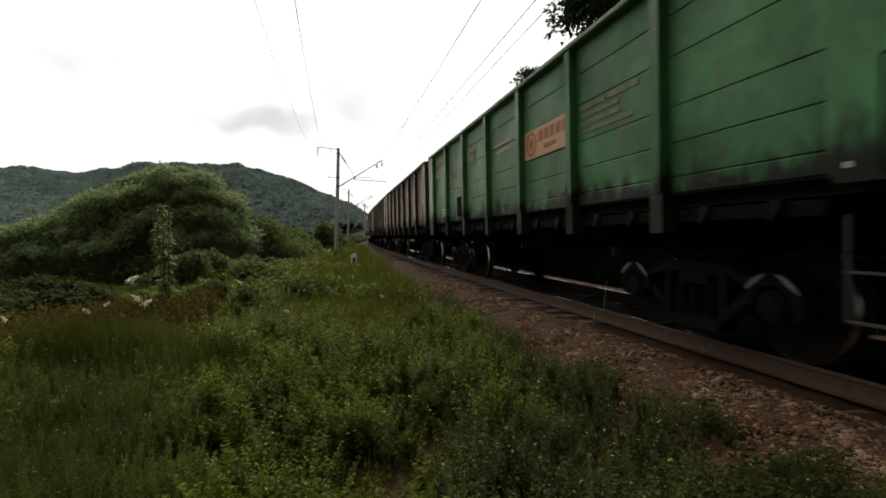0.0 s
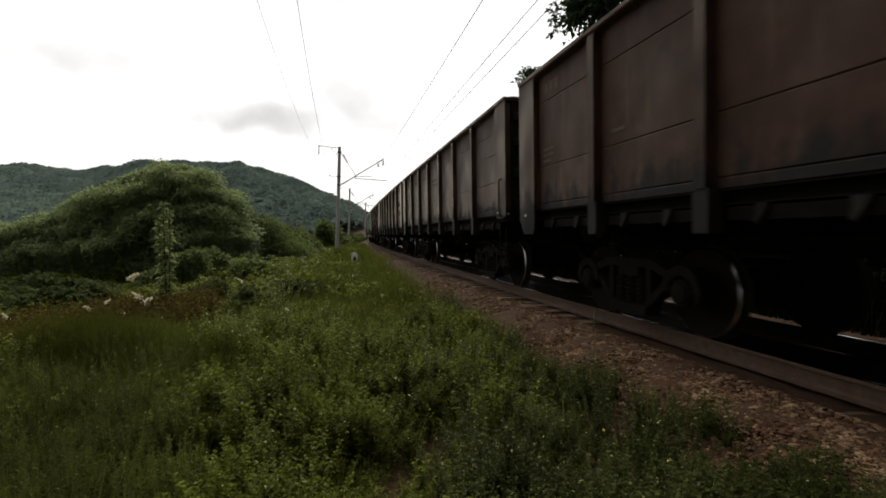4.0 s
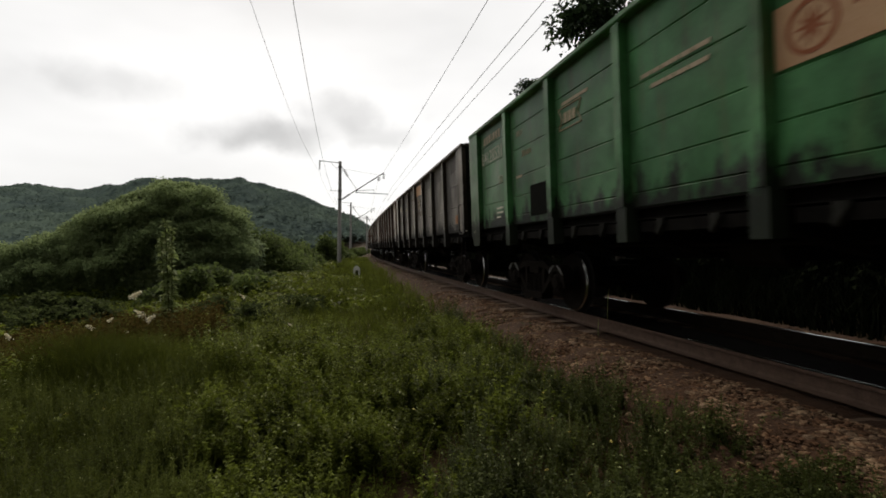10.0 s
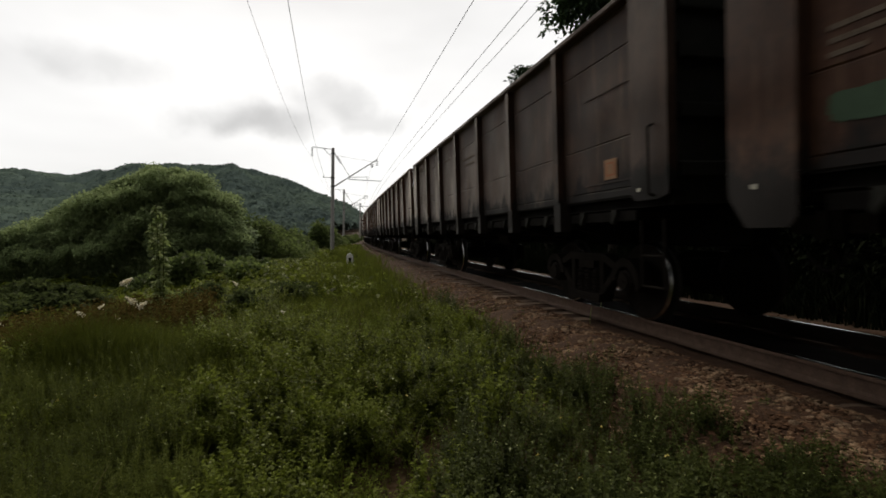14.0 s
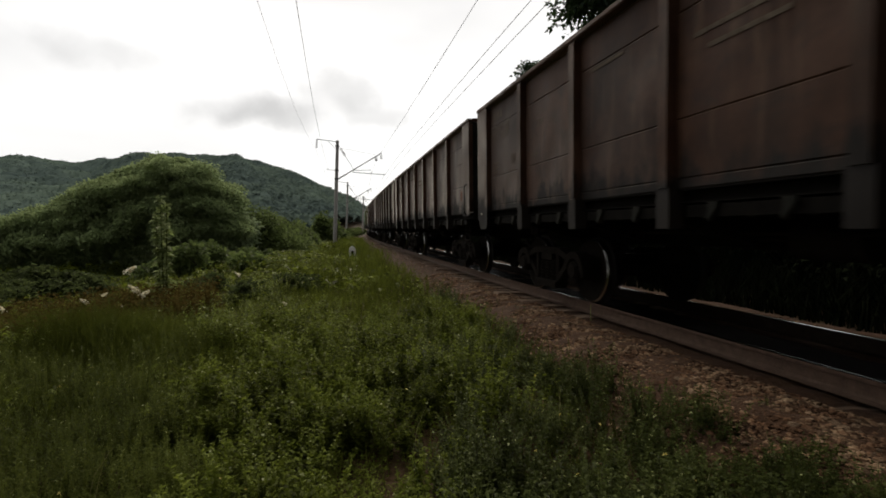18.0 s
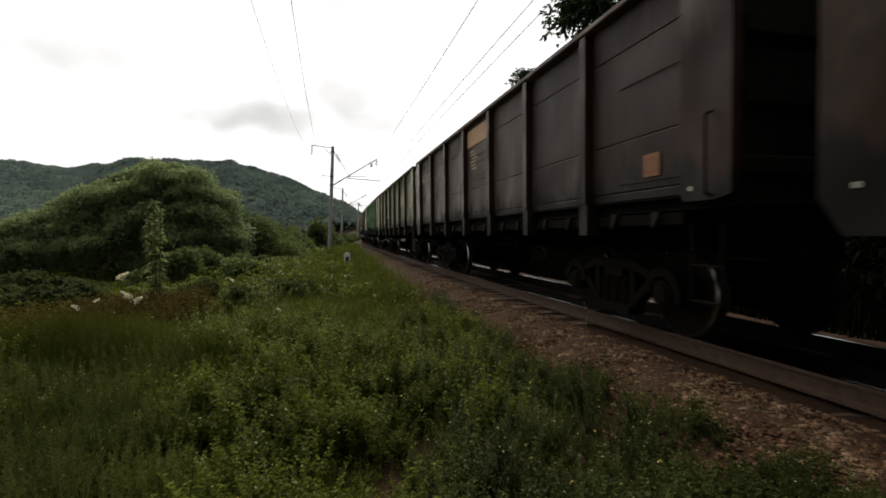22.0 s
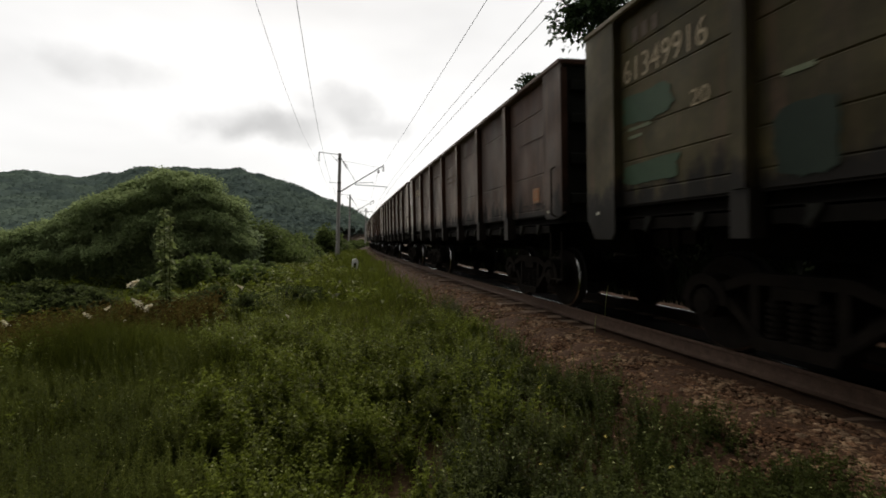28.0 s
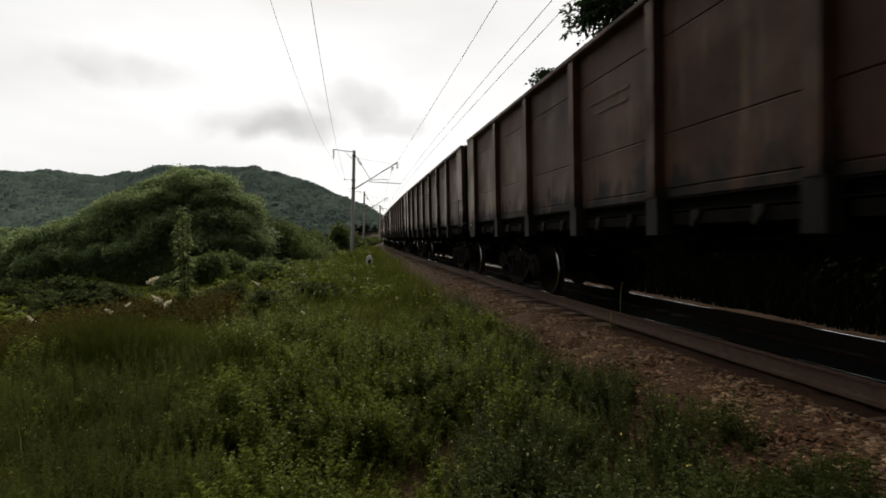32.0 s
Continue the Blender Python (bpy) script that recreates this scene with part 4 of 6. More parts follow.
    if k in (5, 7, 13, 14):
        for i, ws_ in enumerate(((0.30,), (0.10, 0.24), (0.16, 0.22), (0.42,), (0.12, 0.20), (0.20, 0.14))):
            piece("writing_line", bars_mesh(ws_, 0.042, M_TAN), w, on_side(POSTS[2] - 0.30 - 0.04 * (i % 3), 2.84 - 0.075 * i), "tan rows of writing")
        for i, ws_ in enumerate(((0.5, 0.16, 0.3), (0.34, 0.24))):
            piece("writing_line", bars_mesh(ws_, 0.055, M_DIM), w, on_side(POSTS[2] - 0.15 - 0.5 * i, 2.31 - 0.09 * i), "faded writing")
    if k == 8:
        for i, ws_ in enumerate(((0.05, 0.16, 0.05, 0.12), (0.12, 0.05, 0.10))):
            piece("writing_line", bars_mesh(ws_, 0.07, M_DIM), w, on_side(POSTS[0] - 0.40 - 0.03 * i, 1.82 - 0.12 * i), "faded scrawl")
    if k == 5:
        piece("writing_line", bars_mesh((0.24, 0.22, 0.05, 0.16), 0.075, M_DIM), w, on_side(-2.88, 2.31), "faded row of writing")
        piece("writing_line", bars_mesh((0.34,), 0.06, M_REDP), w, on_side(-3.36, 1.65), "faded red writing")
        piece("writing_line", bars_mesh((0.10, 0.12, 0.10, 0.12), 0.13, M_REDP), w, on_side(-1.49, 3.16), "faded red writing")
    piece("corner_mark", bars_mesh((0.04,), 0.036, M_WHITE), w, on_side(HALF - 0.22, 1.32, SIDE + 0.002), "small white mark")
    piece("corner_mark", bars_mesh((0.04,), 0.036, M_WHITE), w, on_side(-HALF + 0.45, 1.42, SIDE + 0.002), "small white mark")
    for txt, x, z, wd, h in MARKS.get(k, ()):
        piece("load_marking", letters(txt, wd, h, M_TAN if coat == "green" or k in (7, 13, 14) else M_DIM), w, on_side(HALF - x, z))
    if banner:
        bay, z0, h, mat_b, logo = banner
        xl, xr = BAYS[bay]
        xl, xr = xl - 0.02, xr + 0.02
        bn = piece("banner", plate_mesh(xl - xr, h, 0.003, mat_b), w, on_side(xl, z0, SHEET + 0.008), "faded company banner")
        if logo:
            for nm, me in zip(("emblem_ring", "emblem_star"), ring_logo_mesh(M_RED)):
                piece(nm, me, bn, pose(0.28, h / 2, 0.004))
            piece("writing_line", bars_mesh((0.13,) * 5, 0.15, M_RED), bn, pose(0.56, h * 0.52, 0.006))
            piece("writing_line", bars_mesh((0.05,) * 5, 0.07, M_RED), bn, pose(0.75, h * 0.2, 0.006))
    if placard:
        x, z, sz, mat_p = placard
        pl = piece("placard", plate_mesh(sz, sz * 0.95, 0.004, mat_p), w, on_side(x, z, SHEET + 0.008), "small orange placard")
        piece("inner_border", border_mesh(sz, M_RED if mat_p is M_TAG else M_RUST), pl, pose(0, 0, 0.006))
    for bay, q, z0, wd, h, mat_e, nm in extra:
        xl, xr = BAYS[bay]
        piece(nm, (plate_mesh(wd, h, 0.003, mat_e) if mat_e is M_PATCH else patch_mesh(wd, h, mat_e)), w, on_side(xl + (xr - xl) * q, z0, SHEET + 0.007))
    return w


WAGONS, WHEELSETS = [], []
GREEN_MARKS = (("68.5 т", 2.61, 2.90, 0.25, 0.10), ("120 км/ч", 2.80, 2.52, 0.38, 0.11))
LOAD_MARKS = (("75,1 т", 2.42, 2.64, 0.26, 0.09), ("92 м³", 2.86, 2.66, 0.30, 0.12), ("120 км/ч", 3.28, 2.64, 0.46, 0.10))
MARKS = {0: GREEN_MARKS, 6: GREEN_MARKS, 7: LOAD_MARKS, 13: LOAD_MARKS, 14: LOAD_MARKS, 3: (("92 м³", 2.86, 2.92, 0.30, 0.12),), 1: (("24 м", 2.9, 2.6, 0.26, 0.09),), 10: (("24", 2.75, 2.62, 0.20, 0.12),), 11: (("24", 2.75, 2.62, 0.20, 0.12),), 18: (("24", 2.75, 2.55, 0.20, 0.12),)}
ORANGE_TAG = (-HALF + 1.19, 1.62, 0.24, M_TAG)
GREEN_PATCH = ((1, 0.5, 1.50, 0.62, 0.50, M_PATCH, "black_patch"),)
BANNER_A = (4, 2.24, 0.45, M_ORANGE, True)
TRAIN = {
    -1: ("brown", "", None, None, ORANGE_TAG, ()),
    0: ("green", "64119159", M_WHITE, BANNER_A, None, GREEN_PATCH),
    1: ("rust", "63093 19", M_TAN, None, ORANGE_TAG, ()),
    2: ("brown", "", M_DIM, None, ORANGE_TAG, ()),
    3: ("umber", "63484455", M_TAN, None, None, ()),
    4: ("drab", "6103 2", M_DIM, (5, 2.15, 0.42, M_CREAM, False), None, ((6, 0.10, 1.98, 0.95, 0.30, M_RUN, "rust_patch"), (6, 0.06, 2.40, 1.00, 0.26, M_DEEPTEAL, "dark_patch"), (2, 0.22, 2.04, 0.5, 0.24, M_RUST, "rust_patch"), (2, 0.60, 1.72, 0.5, 0.28, M_TEALP, "repainted_patch"), (0, 0.03, 1.62, 1.25, 0.24, M_TEALP, "repainted_patch"), (0, 0.16, 2.26, 0.58, 0.36, M_TEALP, "repainted_patch"))),
    5: ("umber", "63382022", M_TAN, None, (-5.25, 1.66, 0.24, M_TAG), ()),
    6: ("green", "64128531", M_WHITE, BANNER_A, None, GREEN_PATCH),
    7: ("slate", "60050267", M_WHITE, (3, 2.98, 0.36, M_ORANGE, False), ORANGE_TAG, ()),
    8: ("brown", "630994", M_DIM, None, None, ((0, 0.10, 1.68, 0.42, 0.20, M_TEALP, "repainted_patch"), (3, 0.15, 2.15, 0.60, 0.26, M_RUST, "rust_patch"), (3, 0.10, 2.52, 0.50, 0.30, M_RUST, "rust_patch"))),
    9: ("umber", "", M_DIM, None, ORANGE_TAG, ()),
    10: ("brown", "6297018", M_TAN, None, None, ()),
    11: ("brown", "627529", M_DIM, None, None, ()),
    12: ("brown", "63154678", M_DIM, None, (-HALF + 1.10, 1.72, 0.24, M_REDP), ()),
    13: ("umber", "63648844", M_TAN, None, ORANGE_TAG, ()),
    14: ("plum", "64231475", M_WHITE, (3, 2.98, 0.36, M_ORANGE, False), ORANGE_TAG, ()),
    15: ("olive", "62358783", M_WHITE, (5, 2.26, 0.42, M_CREAM, False), None, ((2, 0.08, 1.50, 1.40, 0.42, M_DEEPTEAL, "repainted_patch"),)),
    16: ("teal", "", M_WHITE, (4, 2.22, 0.44, M_ORANGE, True), None, tuple((b, q, z, w, h, M_RUN, "rust_run") for b, q, z, w, h in ((5, 0.14, 2.50, 0.06, 0.72), (5, 0.22, 2.72, 0.05, 0.55), (5, 0.30, 2.35, 0.07, 0.85), (5, 0.40, 2.80, 0.05, 0.45), (4, 0.10, 2.22, 0.10, 0.42), (4, 0.30, 2.24, 0.08, 0.36), (4, 0.52, 2.24, 0.06, 0.30), (6, 0.08, 2.0, 0.10, 1.2)))),
    17: ("khaki", "61349916", M_TAN, None, None, ((0, 0.03, 2.26, 0.75, 0.3, M_TEALP, "repainted_patch"), (0, 0.03, 1.62, 0.85, 0.22, M_TEALP, "repainted_patch"), (1, 0.10, 1.48, 0.46, 0.50, M_DEEPTEAL, "dark_patch"))),
    18: ("brown", "62918636", M_TAN, None, ORANGE_TAG, ()),
    19: ("umber", "63853840", M_TAN, None, (-HALF + 1.02, 1.63, 0.24, M_TAG), ((5, 0.20, 2.52, 0.80, 0.07, M_RUST, "faded_patch"),)),
    20: ("brown", "", M_DIM, None, ORANGE_TAG, ()),
}


def build_train():
    for k in range(-1, 30):
        spec = TRAIN.get(k, (("brown", "umber", "brown", "slate")[k % 4], "", M_DIM, None, ORANGE_TAG if k % 3 else None, ()))
        WAGONS.append((k, build_wagon(k, *spec)))


# ======== masts and wires ========
MAST_S = (-14.0, 49.5, 93.0, 132.0)
MAST_U = 4.72
MAST_UP = (4.72, 4.72, 4.75, 3.0)


def insulator(bm, a, b, r=0.07, n=6):
    a, b = Vector(a), Vector(b)
    rod(bm, a, b, 0.02, n=6)
    for i in range(n):
        p = a + (b - a) * ((i + 0.5) / n)
        d = (b - a).normalized() * 0.022
        rod(bm, p - d, p + d, r, r * 0.6, n=12)


def build_mast():
    """x runs along the track, -y points to the track from the mast."""
    m = tagged(new("catenary_mast"), "grey concrete railway mast with a steel bracket arm", "mast", "masts along the track")
    bm = bmesh.new()
    rod(bm, (0, 0, -0.9), (0, 0, 9.85), 0.22, 0.145, n=16)
    part("pole", bm, M_CONCRETE, m)
    for z in (9.3, 6.05, 6.9):
        bm = bmesh.new()
        rod(bm, (0, 0, z - 0.06), (0, 0, z + 0.06), 0.205, n=16)
        part("clamp_band", bm, M_GALV, m, "steel clamp band")
    bm = bmesh.new()
    rod(bm, (0, -0.2, 6.08), (0, -4.40, 8.92), 0.05, n=8)
    arm = part("bracket_arm", bm, M_GALV, m)
    bm = bmesh.new()
    insulator(bm, (0, -0.25, 6.11), (0, -1.0, 6.62), 0.13, 6)
    part("insulator", bm, M_INSUL, arm)
    bm = bmesh.new()
    rod(bm, (0, -0.2, 9.3), (0, -1.68, 7.05), 0.026, n=6)
    rod(bm, (0, -0.1, 9.15), (0, -4.0, 8.64), 0.012, n=5)
    tie = part("tie_rod", bm, M_GALV, m)
    bm = bmesh.new()
    insulator(bm, (0, -0.34, 9.08), (0, -0.78, 8.38), 0.17, 5)
    part("insulator", bm, M_INSUL, tie)
    bm = bmesh.new()
    rod(bm, (0, -1.55, 6.80), (0, -4.78, 6.73), 0.036, n=7)
    rod(bm, (0, -1.72, 7.08), (0, -1.55, 6.80), 0.036, n=7)
    rod(bm, (0, -1.62, 6.98), (0, -3.35, 7.12), 0.028, n=6)
    rod(bm, (0, -3.35, 7.15), (0, -3.40, 6.76), 0.018, n=6)
    part("steady_arm", bm, M_GALV, m)
    for y in (-3.75, -4.25):
        bm = bmesh.new()
        insulator(bm, (0, y - 0.1, 8.42 + 0.36 * (y < -4)), (0, y - 0.1, 8.05 + 0.2 * (y < -4)), 0.17, 3)
        part("insulator", bm, M_INSUL, m)
    bm = bmesh.new()
    rod(bm, (0, 0.1, 9.72), (0, 2.05, 9.86), 0.035, n=6)
    rod(bm, (0, 0.12, 8.95), (0, 0.95, 9.78), 0.022, n=6)
    fa = part("feeder_arm", bm, M_GALV, m)
    bm = bmesh.new()
    insulator(bm, (0, 2.0, 9.84), (0, 2.0, 8.95), 0.12, 6)
    part("insulator", bm, M_INSUL, fa)
    bm = bmesh.new()
    rod(bm, (0, 0.1, 6.9), (0, 0.95, 6.92), 0.022, n=6)
    rod(bm, (0, 0.9, 6.85), (0, 0.9, 7.05), 0.03, n=6)
    part("side_arm", bm, M_GALV, m)
    return m


def wire(name, stops, r, label, z_of, u_of):
    bm = bmesh.new()
    tube(bm, [(*rail_at(s, u_of(s))[:2], z_of(s)) for s in stops], r, 5)
    me = mesh_of(name, bm, M_WIRE)
    return tagged(new(name, me), label, "wire", "wires over the railway")


def build_wires():
    def sag(drop):
        def f(s, zz):
            for a, b in zip(MAST_S[:-1], MAST_S[1:]):
                if a <= s <= b:
                    t = (s - a) / (b - a)
                    return zz - 4 * drop * t * (1 - t) * ((b - a) / 60) ** 2
            return zz
        return f
    st = np.arange(MAST_S[0], MAST_S[-1] + 0.1, 2.5).tolist()
    for e in MAST_S:
        if e not in st:
            st.append(e)
    st = sorted(st)
    f = sag(0.9)
    wire("messenger_wire", st, 0.0085, "dark messenger wire above the track", lambda s: f(s, 8.0), lambda s: 0.75)
    for du in (-0.44, 0.0):
        wire("contact_wire", st, 0.0085, "thin contact wire above the track", lambda s: 6.3, lambda s, d=du: d)
    f2, f3 = sag(1.1), sag(1.3)
    wire("feeder_wire", st, 0.006, "dark feeder wire beside the masts", lambda s: f2(s, 8.95), lambda s: MAST_U + 1.85)
    wire("feeder_wire", st, 0.008, "dark low feeder wire beside the masts", lambda s: 6.75, lambda s: MAST_U + 0.62)


def build_masts():
    first = build_mast()
    for i, s in enumerate(MAST_S):
        m = rail_pose(s, MAST_UP[i] + 0.22, 0.0) @ pose(0, 0, 0, 2.6)
        if i == 0:
            first.matrix_basis = m
        else:
            copy_thing(first, m)
    # low whitewashed marker by the track
    x, y, _ = rail_at(25.6, 3.65)
    post = tagged(new("marker_post"), "small whitewashed concrete marker post in the grass", "marker post")
    post.matrix_basis = pose(x, y, float(ground_z(x, y)), 0, 0, 12)
    bm = bmesh.new()
    prism(bm, [(-0.17, -0.1), (0.17, -0.1), (0.17, 0.62), (0.12, 0.74), (0.0, 0.79), (-0.12, 0.74), (-0.17, 0.62)], -0.08, 0.08, "y")
    part("post_body", bevelled(finish(bm), 0.012), M_POST, post)
    # a dark strip put on the face stands for the slot between two legs
    bm = bmesh.new()
    box(bm, -0.065, 0.065, -0.084, -0.081, 0.0, 0.56)
    part("painted_mark", bm, M_PATCH, post, "dark strip for the open slot")


# ======== growth ========
def in_fan(r0, r1, a0, a1, power=1.0):
    """Random places round the viewer between two ranges and two bearings (degrees to the right of straight ahead)."""
    def f(rng, n):
        r = (r0 ** power + rng.random(n) * (r1 ** power - r0 ** power)) ** (1 / power)
        a = np.radians(rng.uniform(a0, a1, n))
        return r * np.sin(a), r * np.cos(a)
    return f


def patchy(x, y, scale, seed):
    v = np.zeros(len(x))
    q = np.random.default_rng(seed)
    for i in range(5):
        k = q.normal(size=2) * scale * (1 + 0.6 * i)
        v += np.sin(x * k[0] + y * k[1] + q.random() * 6.28) / (1 + 0.5 * i)
    return v


def weeds(rng, x, y, height, spread_r, per, leaf, lw=0.5):
    """Leafy plants: each has a stalk's worth of leaves round it. Returns quads."""
    n = len(x)
    z = ground_z(x, y)
    i = np.repeat(np.arange(n), per)
    m = len(i)
    h = (rng.random(m) ** 0.7) * height[i]
    ang = rng.random(m) * 2 * np.pi
    rr = spread_r * rng.random(m) ** 0.6 * (1.1 - 0.6 * h / np.maximum(height[i], 1e-3))
    lean = rng.normal(size=(n, 2)) * 0.12
    base = np.stack([x[i] + rr * np.cos(ang) * 0.6 + lean[i, 0] * h, y[i] + rr * np.sin(ang) * 0.6 + lean[i, 1] * h, z[i] + h], 1)
    way = unit(np.stack([np.cos(ang), np.sin(ang), rng.normal(0.25, 0.35, m)], 1))
    ln = leaf * rng.uniform(0.55, 1.35, m)
    return leaves(rng, base, way, ln, ln * lw * rng.uniform(0.7, 1.2, m))


def blades(rng, x, y, height, width):
    n = len(x)
    z = ground_z(x, y)
    a = rng.random(n) * 2 * np.pi
    lean = rng.normal(size=(n, 2)) * 0.35
    b = np.stack([x, y, z], 1)
    sd = np.stack([np.cos(a), np.sin(a), np.zeros(n)], 1) * width[:, None] * 0.5
    t = b + np.stack([lean[:, 0] * height, lean[:, 1] * height, height], 1)
    mid = b + np.stack([lean[:, 0] * height * 0.3, lean[:, 1] * height * 0.3, height * 0.55], 1)
    q1 = np.stack([b - sd, b + sd, mid + sd * 0.8, mid - sd * 0.8], 1)
    q2 = np.stack([mid - sd * 0.8, mid + sd * 0.8, t + sd * 0.08, t - sd * 0.08], 1)
    return np.concatenate([q1, q2])


GLINTS = []


def stems(rng, x, y, height, lean, per, leaf, lw=0.4, rise=0.35):
    """Upright plants, leaves set round each stem from foot to tip, shorter towards the tip. Returns quads."""
    n = len(x)
    z = ground_z(x, y)
    i = np.repeat(np.arange(n), per)
    j = np.tile(np.arange(per), n)
    t = (j + rng.random(len(i))) / per
    t = 0.12 + 0.88 * t ** 0.8
    h = height[i] * t
    base = np.stack([x[i] + lean[i, 0] * h * t, y[i] + lean[i, 1] * h * t, z[i] + h], 1)
    a = j * 2.4 + rng.random(n)[i] * 6.28 + rng.normal(size=len(i)) * 0.3
    way = unit(np.stack([np.cos(a), np.sin(a), rng.normal(rise, 0.25, len(i)) + 0.35 * t], 1))
    ln = leaf * (1.25 - 0.6 * t) * rng.uniform(0.7, 1.3, len(i))
    q = leaves(rng, base, way, ln, ln * lw * rng.uniform(0.8, 1.2, len(i)), 0.30)
    # a few tip leaves are coloured pale to stand for glints
    glint = (t > 0.72) & (rng.random(len(i)) < 0.020)
    GLINTS.append(q[glint])
    q = q[~glint]
    foot = np.stack([x, y, z], 1)
    tip = foot + np.stack([lean[:, 0] * height, lean[:, 1] * height, height], 1)
    sd = np.zeros((n, 3))
    sd[:, 0] = 0.0022
    return np.concatenate([q, np.stack([foot - sd, foot + sd, tip + sd * 0.4, tip - sd * 0.4], 1)])


def clumps(rng, fan, n, tall, per_clump, spread_r, per, leaf, edge, lw=0.4, rise=0.35):
    """Bushy clumps of stems that lean outwards, high in the middle."""
    cx, cy = fan(rng, n)
    ok = (lateral(cx, cy) > edge) & (np.hypot(cx, cy) > 1.7) & ~bare(rng, cx, cy)
    cx, cy = cx[ok], cy[ok]
    ch = tall * rng.uniform(0.5, 1.25, len(cx))
    k = np.repeat(np.arange(len(cx)), per_clump)
    rr = np.abs(rng.normal(size=len(k)))
    a = rng.random(len(k)) * 6.28
    ox, oy = rr * np.cos(a), rr * np.sin(a)
    sp = spread_r * rng.uniform(0.7, 1.4, len(cx))[k]
    h = ch[k] * np.clip(1.05 - 0.28 * rr, 0.3, 1.1) * rng.uniform(0.75, 1.1, len(k))
    lean = np.stack([ox, oy], 1) * 0.22 + rng.normal(size=(len(k), 2)) * 0.08
    return stems(rng, cx[k] + ox * sp, cy[k] + oy * sp, h, lean, per, leaf, lw, rise)


def stuff(name, quads, mat_, label, category):
    return tagged(new(name, quads_object(name, quads, mat_)), label, category, kind="stuff")


def bare(rng, x, y):
    """Trodden spots where the soil shows."""
    b = np.zeros(len(x), bool)
    for cx, cy, r in ((-0.30, 3.8, 0.36), (-0.20, 3.2, 0.46), (0.75, 4.9, 0.2), (-0.7, 6.3, 0.2), (-0.1, 7.4, 0.2)):
        b |= np.hypot(x - cx, (y - cy) * 0.8) < r * rng.uniform(0.3, 1.4, len(x))
    return b & (rng.random(len(x)) < 0.85)


def build_growth():
    rng = np.random.default_rng(11)
    near, wide = [], []

    def plants(n, fan, hgt, spread_r, per, leaf, edge, seed, cut=-9.0, lw=0.5):
        x, y = fan(rng, n)
        u = lateral(x, y)
        ok = (u > edge + 0.3 * rng.normal(size=n)) & (np.hypot(x, y) > 1.3) & ~bare(rng, x, y) & (patchy(x, y, 0.8, seed) > cut)
        # fine grass takes over on the verge farther along
        verge = (np.hypot(x, y) > 8.0 + 0.7 * rng.normal(size=n)) & (u < 5.8 + 0.6 * rng.normal(size=n))
        ok &= ~verge | (rng.random(n) < 0.15)
        x, y = x[ok], y[ok]
        h = hgt * rng.uniform(0.45, 1.25, len(x)) * (1 + 0.36 * patchy(x, y, 0.55, seed + 1))
        h = np.clip(h, 0.05, 3)
        return weeds(rng, x, y, h, spread_r, per, leaf, lw)

    # low cover, then clumps: bright leafy ones ahead, feathery dark ones farther to the left, nettles along the ballast
    near.append(plants(2300, in_fan(1.5, 5.5, -60, 4, 1.6), 0.16, 0.17, 26, 0.030, 1.62, 5, -0.6, 0.42))
    near.append(clumps(rng, in_fan(2.0, 4.6, -34, 3, 1.5), 75, 0.40, 20, 0.14, 22, 0.046, 1.8, 0.55))
    near.append(clumps(rng, in_fan(3.8, 8.5, -27, 6, 1.4), 110, 0.54, 22, 0.19, 22, 0.058, 2.1, 0.55))
    near.append(plants(2600, in_fan(4.5, 13, -55, 30, 1.5), 0.26, 0.22, 22, 0.055, 2.3, 6, -0.5))
    near.append(clumps(rng, in_fan(7.0, 13, -50, -17, 1.4), 130, 0.58, 12, 0.2, 24, 0.07, 3.4, 0.42))
    near.append(plants(2000, in_fan(1.4, 16, 60, 300, 1.4), 0.32, 0.22, 18, 0.06, 2.1, 43, -0.7))
    left = [clumps(rng, in_fan(1.9, 7.0, -60, -28, 1.5), 130, 0.46, 24, 0.19, 40, 0.038, 2.1, 0.24, 0.6),
            clumps(rng, in_fan(5.5, 11.0, -58, -26, 1.4), 150, 0.60, 14, 0.2, 34, 0.060, 2.1, 0.22, 0.6)]
    stuff("feathery_weeds", np.concatenate(left), M_FEATHER, "dark feathery-leaved weeds in bushy clumps", "weeds")
    right = [plants(1500, in_fan(1.8, 6.0, 3, 58, 1.5), 0.24, 0.17, 28, 0.034, 1.72, 19, -0.4, 0.42),
             clumps(rng, in_fan(1.9, 5.6, 2, 56, 1.5), 160, 0.42, 22, 0.15, 28, 0.038, 1.95, 0.46),
             clumps(rng, in_fan(4.8, 10.5, -2, 26, 1.3), 95, 0.44, 20, 0.17, 25, 0.050, 2.15, 0.46),
             clumps(rng, in_fan(3.2, 5.2, 30, 45, 1.5), 34, 0.30, 20, 0.13, 28, 0.036, 1.30, 0.46),
             clumps(rng, in_fan(2.0, 3.6, 36, 58, 1.5), 46, 0.36, 20, 0.13, 28, 0.036, 1.62, 0.46),
             plants(1100, in_fan(5.5, 12.5, 0, 24, 1.3), 0.26, 0.2, 24, 0.05, 2.02, 37, -0.7, 0.5)]
    stuff("dark_weeds", np.concatenate(right), M_NETTLE, "dark green nettle-like weeds at the ballast edge", "weeds")
    stuff("leafy_weeds", np.concatenate(near), M_WEED, "dense green leafy weeds beside the track", "weeds")
    wide.append(plants(4200, in_fan(11, 30, -52, 10, 1.4), 0.42, 0.4, 20, 0.16, 2.7, 9))
